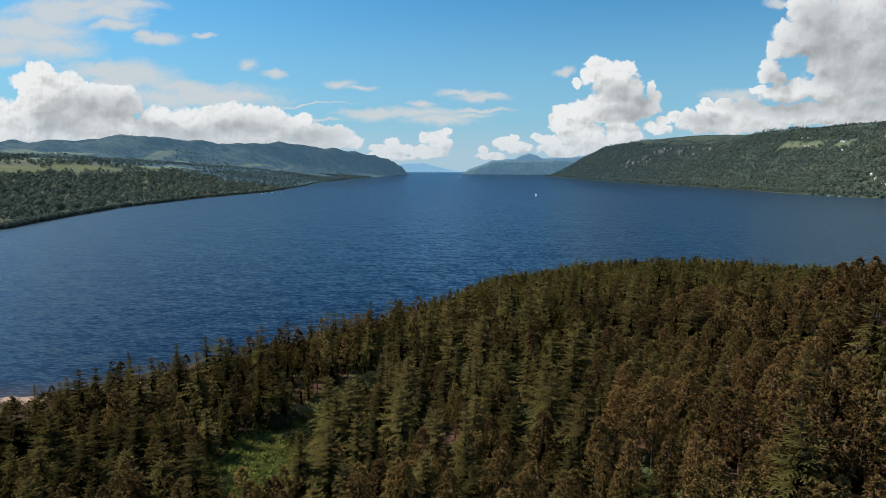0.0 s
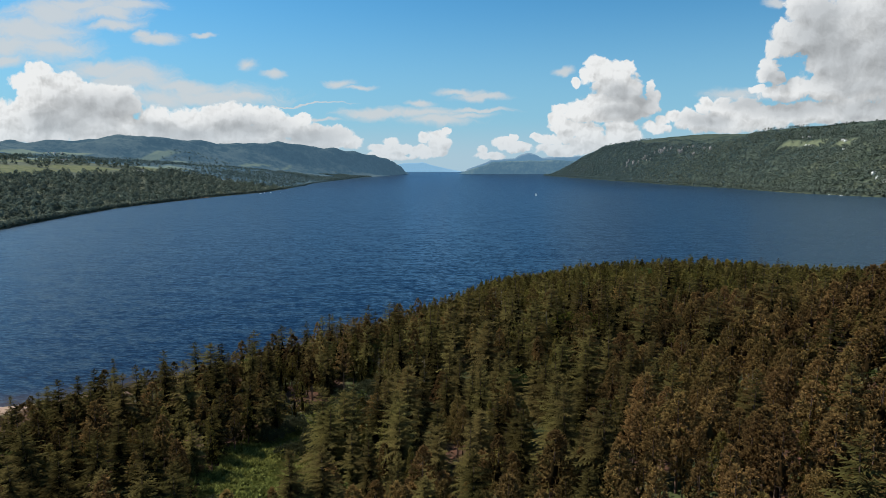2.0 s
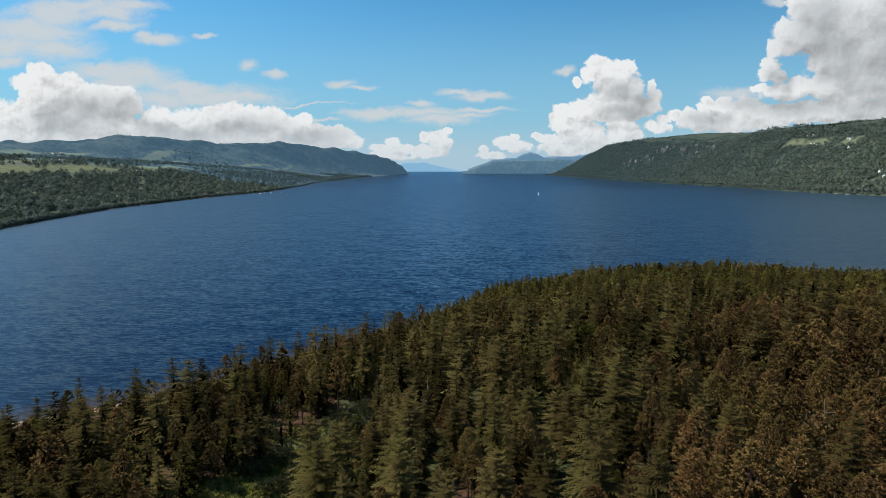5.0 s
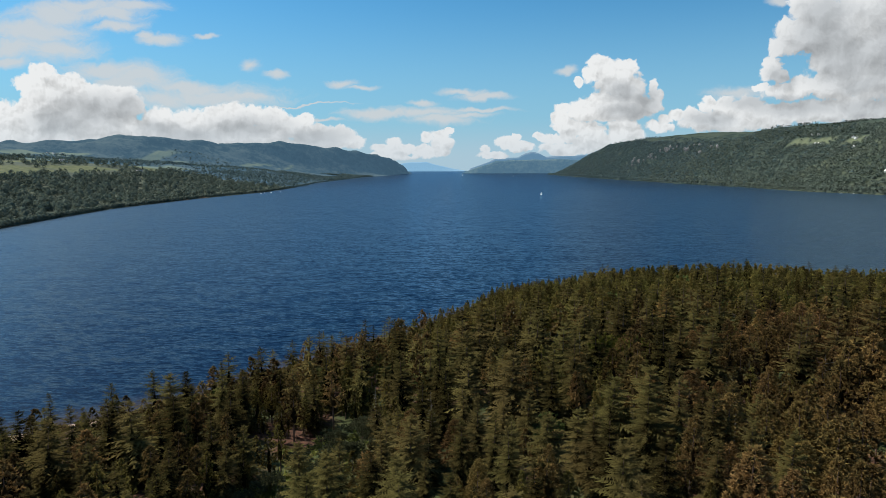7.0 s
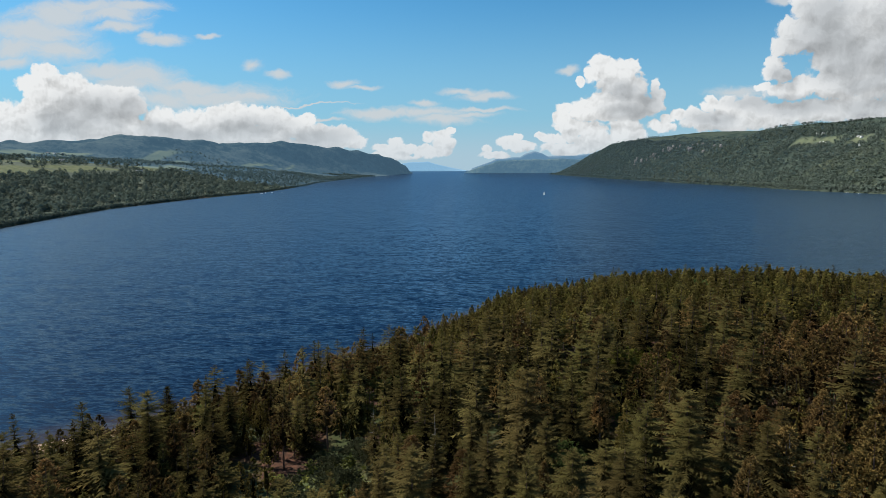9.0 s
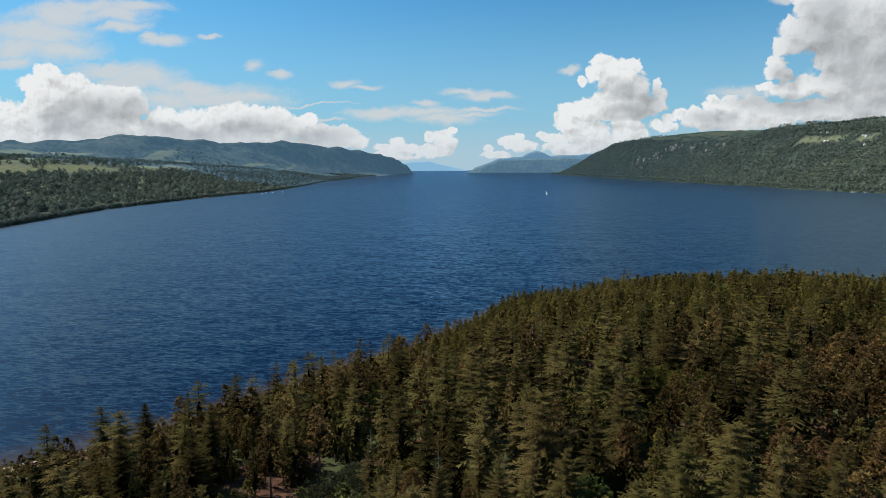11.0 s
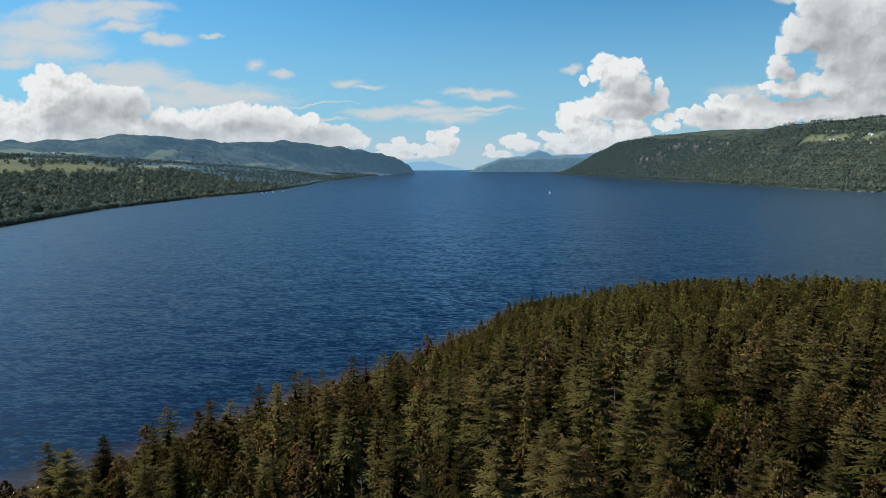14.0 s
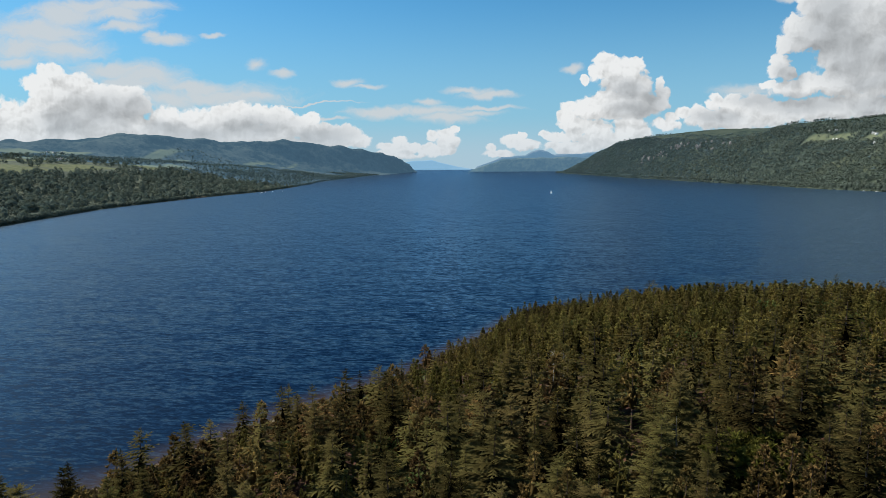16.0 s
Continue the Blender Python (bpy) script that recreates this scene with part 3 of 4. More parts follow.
def make_ground():
    angles = np.concatenate([np.arange(-43, 43, 0.26), np.arange(43, 317, 5.0)])
    radii = np.concatenate([[0.5], np.arange(6, 430, 5.0), np.geomspace(430, 2400, 120), np.geomspace(2430, 13500, 110)])
    x, y, f = rings(angles, radii)
    z = height(x, y)
    d = near_inland(x, y)
    left, right = np.interp(y, LEFT_Y, LEFT_X) - x, x - np.interp(y, RIGHT_Y, RIGHT_X)
    beach = np.where(d > 0, ramp(-d, -10, -6), 1.0) * ramp(-y, -900, -800)
    far_beach = ramp(-np.minimum(np.abs(left), np.abs(right)), -7, -3) * ramp(rough(x, y, 90, 2, 51), 0.7, 0.9)
    moor = np.where(d < -40, 1.0, 0.0)
    stony = np.maximum(ramp(-np.hypot(x + 640, y - 1690), -34, -20), ramp(-np.hypot(x - 1262, y - 5000), -60, -40)) * ramp(-np.minimum(np.abs(left), np.abs(right)), -16, -8)
    far_beach = np.maximum(far_beach * np.where(x > 900, 0.0, 1.0), stony)
    beach = beach * np.where(x < -84, 1.0, 0.35)
    X, Y, Z, s = drawn_in(x, y, z)
    V = np.stack([X, Y, Z], -1)
    attrs = {"meadow": meadow_at(x, y), "beach": np.maximum(beach, far_beach), "moor": moor}
    near = np.hypot(x - EYE[0], y - EYE[1]) < 2700
    east = x[f].mean(1) > 900
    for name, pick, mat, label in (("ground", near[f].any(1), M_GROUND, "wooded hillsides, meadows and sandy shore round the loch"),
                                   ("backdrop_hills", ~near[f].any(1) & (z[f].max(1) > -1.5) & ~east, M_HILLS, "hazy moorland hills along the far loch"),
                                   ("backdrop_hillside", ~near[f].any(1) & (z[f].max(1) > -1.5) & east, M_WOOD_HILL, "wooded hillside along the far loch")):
        g = f[pick]
        used, g = np.unique(g, return_inverse=True)
        ob = link_mesh(name, V[used], g.reshape(-1, 4), mat, smooth=True, attrs={k: a[used] for k, a in attrs.items()})
        tagged(ob, label, "ground", kind="structure")


def make_water():
    angles = np.concatenate([np.arange(-43, 43, 1.0), np.arange(43, 317, 5.0)])
    radii = np.concatenate([[0.5], np.arange(20, 430, 5), np.geomspace(430, 2400, 60), np.geomspace(2430, 40000, 110)])
    x, y, f = rings(angles, radii)
    d = -near_inland(x, y)
    X, Y, Z, s = drawn_in(x, y, np.zeros_like(x))
    ob = link_mesh("water", np.stack([X, Y, Z], -1), f, M_WATER, smooth=True, attrs={"depth": np.clip(d / 17, 0, 1)})
    return tagged(ob, "deep blue loch water with small wind waves", "water", kind="structure")


def make_far_hills():
    """Ridges past the bends of the loch, the domed peak among them."""
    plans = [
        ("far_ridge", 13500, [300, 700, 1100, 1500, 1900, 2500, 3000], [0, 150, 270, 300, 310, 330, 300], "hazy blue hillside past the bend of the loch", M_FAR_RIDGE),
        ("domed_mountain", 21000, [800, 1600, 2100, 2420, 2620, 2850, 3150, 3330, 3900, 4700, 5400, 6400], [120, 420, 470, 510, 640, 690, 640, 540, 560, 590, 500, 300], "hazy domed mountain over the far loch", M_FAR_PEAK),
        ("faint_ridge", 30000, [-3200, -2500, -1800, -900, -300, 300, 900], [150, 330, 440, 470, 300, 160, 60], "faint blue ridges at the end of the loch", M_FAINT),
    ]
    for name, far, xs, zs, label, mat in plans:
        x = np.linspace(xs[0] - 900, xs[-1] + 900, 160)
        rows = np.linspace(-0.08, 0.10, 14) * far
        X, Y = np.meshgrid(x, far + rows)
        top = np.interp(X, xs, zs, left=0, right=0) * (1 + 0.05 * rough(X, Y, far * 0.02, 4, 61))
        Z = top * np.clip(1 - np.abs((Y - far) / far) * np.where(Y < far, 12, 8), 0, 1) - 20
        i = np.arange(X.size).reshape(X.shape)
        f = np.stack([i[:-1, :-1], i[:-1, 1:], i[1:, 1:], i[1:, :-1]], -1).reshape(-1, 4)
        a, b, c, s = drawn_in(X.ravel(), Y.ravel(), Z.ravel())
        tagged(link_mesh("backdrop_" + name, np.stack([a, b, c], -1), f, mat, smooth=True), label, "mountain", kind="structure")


make_ground()
make_water()
make_far_hills()


# ---- trees ----
rng = np.random.default_rng(7)


class Shape:
    """Corners and triangles of one part, gathered piece by piece."""

    def __init__(self):
        self.v, self.f = [], []

    def add(self, points, tris, young=None):
        """young: how far out each corner sits, 0 in painted shade to 1."""
        o = len(self.v)
        young = young or [0.0] * len(points)
        self.v.extend((*p, y) for p, y in zip(points, young))
        self.f.extend((a + o, b + o, c + o) for a, b, c in tris)

    def arrays(self):
        return np.array(self.v, float), np.array(self.f, int)


def stem(s, p, q, r0, r1, sides=6):
    """A tapered limb from p to q."""
    p, q = Vector(p), Vector(q)
    w = (q - p).normalized()
    u = w.orthogonal().normalized()
    t = w.cross(u)
    pts = []
    for c, r in ((p, r0), (q, r1)):
        for i in range(sides):
            g = 2 * math.pi * i / sides
            pts.append(tuple(c + (u * math.cos(g) + t * math.sin(g)) * r))
    tris = []
    for i in range(sides):
        j = (i + 1) % sides
        tris += [(i, j, sides + j), (i, sides + j, sides + i)]
    s.add(pts, tris)


def trunk_shape(h, r, lean, sides=6, stubs=0):
    s = Shape()
    mid = (lean[0] * 0.4, lean[1] * 0.4, h * 0.5)
    stem(s, (0, 0, -0.6), mid, r, r * 0.62, sides)
    stem(s, mid, (lean[0], lean[1], h * 0.93), r * 0.62, 0.02, sides)
    for _ in range(stubs):
        z = rng.uniform(0.15, 0.5) * h
        g = rng.uniform(0, 6.28)
        l = rng.uniform(0.5, 1.3)
        c = (lean[0] * z / h, lean[1] * z / h, z)
        stem(s, c, (c[0] + l * math.cos(g), c[1] + l * math.sin(g), z + 0.1), 0.04, 0.01, 3)
    return s.arrays()


def spray(s, p, out, side, up, length, width, droop, n):
    """One bough: a spine with drooping fans of needles on both sides."""
    pts = []
    for i in range(n + 1):
        t = i / n
        pts.append(p + out * (length * t) + up * (-droop * length * t * t + 0.10 * length * t))
    for i in range(n):
        t = (i + 0.6) / n
        w = width * (1.15 - t) * rng.uniform(0.55, 1.35)
        for sgn in (-1, 1):
            tip = pts[i + 1] + side * (sgn * w) - up * (w * rng.uniform(0.05, 0.40)) + out * (w * 0.5)
            # tone runs from painted shade near the stem to pale shoot tips
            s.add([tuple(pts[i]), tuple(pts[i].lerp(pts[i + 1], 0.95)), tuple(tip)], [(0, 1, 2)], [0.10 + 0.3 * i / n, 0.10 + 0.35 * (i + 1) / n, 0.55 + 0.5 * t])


def spruce_crown(h, radius, whorls, boughs, n, bare=0.1, full=0.8, lean=(0, 0), lift=0.0):
    """Tiers of long boughs, each with hanging twig fans, round a painted shade core."""
    s = Shape()
    shade_core(s, h, radius * 0.34, bare + 0.02, 1.0, lean)
    up = Vector((0, 0, 1))
    for w in range(whorls):
        t = 1 - (1 - min(max((w + rng.uniform(-0.25, 0.25)) / whorls, 0), 1)) ** 1.15
        t = min(max(t, 0), 0.97)
        z = h * (bare + (1 - bare) * t)
        r = radius * (1 - t) ** full * rng.uniform(0.62, 1.2) + 0.25
        count = max(4, round(boughs * (1 - 0.4 * t)))
        g0 = rng.uniform(0, 6.28)
        for b in range(count):
            g = g0 + 6.28 * (b + rng.uniform(-0.3, 0.3)) / count
            out = Vector((math.cos(g), math.sin(g), 0))
            side = Vector((-out.y, out.x, 0))
            l = r * rng.uniform(0.68, 1.25)
            dr = (0.55 - 0.80 * t) * rng.uniform(0.3, 1.6) - lift
            p = Vector((lean[0] * z / h, lean[1] * z / h, z + rng.uniform(-0.3, 0.3)))
            spray(s, p, out, side, up, l, 0.31 * l + 0.22, dr, n)
    for b in range(10):
        g = 2.4 * b
        z = h - 1.5 + 0.15 * b
        p = Vector((lean[0] * z / h, lean[1] * z / h, z))
        out = Vector((math.cos(g), math.sin(g), 0.5 + 0.08 * b))
        spray(s, p, out, Vector((-out.y, out.x, 0)), up, 0.8 - 0.06 * b, 0.26, 0.0, 2)
    return s.arrays()


def tuft(s, c, axis, size, blades, spread=0.9, wide=1.0):
    """A clump of needles: narrow blades that fan out round an axis."""
    for _ in range(blades):
        d = axis + Vector(rng.normal(0, spread, 3))
        d.normalize()
        u = d.orthogonal().normalized()
        u = (u * rng.uniform(-1, 1) + d.cross(u) * rng.uniform(-1, 1)).normalized()
        l, w = size * rng.uniform(0.6, 1.25), size * rng.uniform(0.10, 0.22) * wide
        b = c - d * (0.2 * l)
        # blade roots get the dark tone, shade painted into the clump
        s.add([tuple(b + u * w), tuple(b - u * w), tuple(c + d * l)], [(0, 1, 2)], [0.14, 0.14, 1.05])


def shade_core(s, h, radius, bottom, point, lean):
    """Added dense ragged cone inside a crown, its shade put into the colour."""
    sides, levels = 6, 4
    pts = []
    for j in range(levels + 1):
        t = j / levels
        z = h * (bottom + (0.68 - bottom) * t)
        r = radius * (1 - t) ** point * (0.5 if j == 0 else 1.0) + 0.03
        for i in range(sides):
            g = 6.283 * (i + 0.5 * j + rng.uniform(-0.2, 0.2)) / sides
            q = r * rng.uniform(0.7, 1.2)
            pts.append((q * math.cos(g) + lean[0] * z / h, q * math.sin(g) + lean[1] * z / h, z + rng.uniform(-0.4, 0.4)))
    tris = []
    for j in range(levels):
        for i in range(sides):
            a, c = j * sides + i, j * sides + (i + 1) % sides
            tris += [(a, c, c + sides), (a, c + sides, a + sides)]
    # darkest leaf tone all over, as painted shade
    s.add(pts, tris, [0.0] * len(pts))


def pine_crown(h, radius, clumps, blades, size, bottom=0.42, lean=(0, 0), point=0.62, wide=1.0, rise=0.75):
    s = Shape()
    # added dark cone for the shade inside the crown
    shade_core(s, h, radius * 0.34, bottom + 0.04, point, lean)
    for i in range(clumps):
        t = rng.uniform(0, 1) ** 0.85
        z = h * (bottom + (0.97 - bottom) * t)
        r = radius * (1 - t) ** point * (0.55 + 0.45 * min(1, t * 5)) * math.sqrt(rng.uniform(0.25, 1.05)) + 0.1
        g = rng.uniform(0, 6.28)
        c = Vector((r * math.cos(g) + lean[0] * z / h, r * math.sin(g) + lean[1] * z / h, z))
        axis = Vector((math.cos(g) * 0.6, math.sin(g) * 0.6, rise))
        tuft(s, c, axis, size * rng.uniform(0.8, 1.25) * (1 - 0.3 * t), blades, 0.6, wide)
    tuft(s, Vector((lean[0], lean[1], h * 0.95)), Vector((0, 0, 1)), size * 1.1, blades, 0.3, wide)
    return s.arrays()


def bush_crown(h, radius, clumps, blades, size):
    s = Shape()
    heads = [(Vector((rng.normal(0, 0.45) * radius, rng.normal(0, 0.45) * radius, h * rng.uniform(0.45, 0.75))), rng.uniform(0.45, 0.75) * radius) for _ in range(6)]
    for i in range(clumps):
        c, r = heads[i % 6]
        d = Vector(rng.normal(0, 1, 3))
        d.z = abs(d.z) * 0.9 - 0.25
        d.normalize()
        tuft(s, c + d * r * rng.uniform(0.6, 1.05), d, size * rng.uniform(0.7, 1.3), blades, 0.8, 1.6)
    return s.arrays()


def spread_copies(protos, picks, x, y, z, scale, turn, tint):
    """All the corners and triangles of many copies of a few shapes, with a tint for each copy."""
    V, F, T, base = [], [], [], 0
    for k, (v, f) in enumerate(protos):
        idx = np.nonzero(picks == k)[0]
        if not len(idx):
            continue
        c, s = np.cos(turn[idx])[:, None], np.sin(turn[idx])[:, None]
        sx, sz = scale[idx, 0][:, None], scale[idx, 1][:, None]
        X = (v[None, :, 0] * c - v[None, :, 1] * s) * sx + x[idx][:, None]
        Y = (v[None, :, 0] * s + v[None, :, 1] * c) * sx + y[idx][:, None]
        Z = v[None, :, 2] * sz + z[idx][:, None]
        V.append(np.stack([X, Y, Z, np.broadcast_to(v[None, :, 3], X.shape)], -1).reshape(-1, 4))
        F.append((f[None] + (base + np.arange(len(idx)) * len(v))[:, None, None]).reshape(-1, 3))
        T.append(np.repeat(tint[idx], len(v)))
        base += len(idx) * len(v)
    return np.concatenate(V), np.concatenate(F), np.concatenate(T)


def far_tree_shape(h, r, sprays, cone):
    """A tree some 1 to 4 km off: ragged facets round a crown."""
    s = Shape()
    for i in range(sprays):
        t = rng.uniform(0.08, 1)
        rr = r * ((1 - t) ** 0.8 if cone else math.sqrt(max(0.05, 1 - (2 * t - 0.9) ** 2)))
        g = rng.uniform(0, 6.28)
        c = Vector((rr * math.cos(g) * 0.75, rr * math.sin(g) * 0.75, h * t))
        d = Vector((math.cos(g), math.sin(g), rng.uniform(0.2, 1.5))).normalized()
        u = d.orthogonal().normalized()
        w = d.cross(u)
        q = r * rng.uniform(0.40, 0.66)
        a = rng.uniform(0, 6.28)
        pts = [tuple(c + (u * math.cos(a + b) + w * math.sin(a + b)) * q * rng.uniform(0.7, 1.2) + d * 0.15) for b in (0, 2.1, 4.2)]
        # facets take a paler tone higher up the crown
        s.add(pts, [(0, 1, 2)], [0.25 + 0.5 * t] * 3)
    return s.arrays()


def make_far_woods():
    broad = [far_tree_shape(1.0, 0.42, 26, False) for _ in range(6)]
    cone = [far_tree_shape(1.0, 0.26, 18, True) for _ in range(4)]
    light = [far_tree_shape(1.0, 0.46, 11, False) for _ in range(6)]

    def plant(name, label, x, y, protos, mat, tall, wide=1.0):
        n = len(x)
        z = height(x, y)
        h = tall * rng.uniform(0.65, 1.3, n)
        # lower growth at the water's edge
        edge = np.minimum(np.abs(np.interp(y, LEFT_Y, LEFT_X) - x), np.abs(x - np.interp(y, RIGHT_Y, RIGHT_X)))
        h = h * np.where(x > 0, 1.0, 0.5 + 0.5 * ramp(edge, 4, 40))
        X, Y, Z, s = drawn_in(x, y, z - 0.5)
        scale = np.stack([h * s * wide * rng.uniform(0.85, 1.2, n), h * s], -1)
        v, f, t = spread_copies(protos, rng.integers(0, len(protos), n), X, Y, Z, scale, rng.uniform(0, 6.28, n), rng.uniform(0, 1, n))
        tagged(link_mesh(name, v, f, mat, attrs={"tint": t}), label, "woods", kind="stuff")

    # left bank, shore to meadows
    n = 26000
    y = 500 * np.exp(rng.uniform(0, 1, n) * math.log(5200 / 500))
    d = rng.uniform(0, 1, n) ** 0.8 * 1350
    x = np.interp(y, LEFT_Y, LEFT_X) - d - 3
    keep = (rng.uniform(0, 1, n) > meadow_at(x, y) * 0.96) & (x > -1.0 * y) & (rng.uniform(0, 1, n) < np.where(d < 430, 1.0, 0.30))
    x, y = x[keep], y[keep]
    m = 2600
    ye = 500 * np.exp(rng.uniform(0, 1, m) * math.log(5200 / 500))
    x, y = np.append(x, np.interp(ye, LEFT_Y, LEFT_X) - rng.uniform(-1, 7, m)), np.append(y, ye)
    # scattered woods on the lower slopes farther down the loch
    m = 7000
    ye = 4300 * np.exp(rng.uniform(0, 1, m) * math.log(7000 / 4300))
    de = rng.uniform(0, 1, m) ** 1.3 * 420
    xe = np.interp(ye, LEFT_Y, LEFT_X) - de - 2
    keep = (rough(xe, ye, 330, 3, 91) > -0.7 + 1.3 * de / 420) & (meadow_at(xe, ye) < 0.3)
    x, y = np.append(x, xe[keep]), np.append(y, ye[keep])
    cut = y < 2600
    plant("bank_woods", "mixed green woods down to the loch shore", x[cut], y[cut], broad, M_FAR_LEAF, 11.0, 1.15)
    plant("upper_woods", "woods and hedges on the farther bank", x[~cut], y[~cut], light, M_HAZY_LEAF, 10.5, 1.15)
    # right bank, shore to ridge
    n = 32000
    y = 1500 * np.exp(rng.uniform(0, 1, n) * math.log(9000 / 1500))
    d = rng.uniform(0, 1, n) ** 0.9 * 620
    x = np.interp(y, RIGHT_Y, RIGHT_X) + d + 2
    keep = (rng.uniform(0, 1, n) > 0.95 * meadow_at(x, y)) & (x < 1.0 * y)
    keep &= rng.uniform(0, 1, n) < np.where(d > 440, 0.08, 1.0)
    x, y = x[keep], y[keep]
    m = 4200
    ye = 1500 * np.exp(rng.uniform(0, 1, m) * math.log(9500 / 1500))
    x, y = np.append(x, np.interp(ye, RIGHT_Y, RIGHT_X) + rng.uniform(-4, 6, m)), np.append(y, ye)
    cut = y < 3900 + 700 * rng.normal(0, 1, len(y))
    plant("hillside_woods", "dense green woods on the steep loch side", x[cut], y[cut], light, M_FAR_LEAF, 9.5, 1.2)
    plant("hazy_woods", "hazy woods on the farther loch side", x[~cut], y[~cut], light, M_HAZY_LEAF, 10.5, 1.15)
    n = 2500
    y = rng.uniform(1700, 4200, n)
    d = rng.uniform(350, 700, n)
    x = np.interp(y, RIGHT_Y, RIGHT_X) + d
    keep = (rough(x, y, 240, 2, 71) > 0.15) & (meadow_at(x, y) < 0.3)
    plant("conifer_blocks", "dark conifer blocks near the hilltop", x[keep], y[keep], cone, M_FAR_CONIFER, 11)


make_far_woods()

# the stand on the point: kinds by place
def kind_at(x, y):
    """0 spruce, 1 pine, 2 larch, 3 young broadleaf."""
    n = rough(x, y, 40, 2, 81)
    r = rng.uniform(0, 1, np.shape(x))
    r2 = rng.uniform(0, 1, np.shape(x))
    east = x - 38 - 0.48 * (y - 130) + 10 * n
    k = np.where(east > 0, np.where((y > 205) & (r > 0.25), 2, 1), np.where(r < 0.66, 0, np.where(r < 0.82, 1, 2)))
    k = np.where((east > 0) & (r2 < 0.08), 0, np.where((east > 0) & (r2 > 0.85), 2, k))
    k = np.where((y < 118) & (east <= 0), np.where(r < 0.66, 1, np.where(r < 0.90, 0, 2)), k)
    k = np.where(y > 240 - 0.10 * x, np.where(r < 0.06, 0, 2), k)
    west = (x < -8) & (y >= 142)
    k = np.where(west, np.where(r < 0.36, 0, np.where(r < 0.44 + 0.16 * (n < 0), 1, 2)), k)
    return np.where(r2 > 0.975, 3, k)


LANDMARKS = [(-112.9, 184.5, 13), (-104.2, 185.0, 16), (-98.7, 195.0, 18), (-84.8, 185.9, 18), (-72.3, 200.9, 21), (-65.5, 197.9, 19),
             (-56.5, 209.8, 19), (-44.0, 217.4, 18), (-33.0, 239.4, 20.5), (-16.3, 242.4, 25), (-1.2, 232.4, 26), (4.2, 242.7, 29),
             (10.3, 247.0, 30), (42.7, 166.6, 38), (119.1, 268.7, 34), (26.3, 192.2, 36), (35.0, 210.0, 37), (20.0, 170.0, 34)]


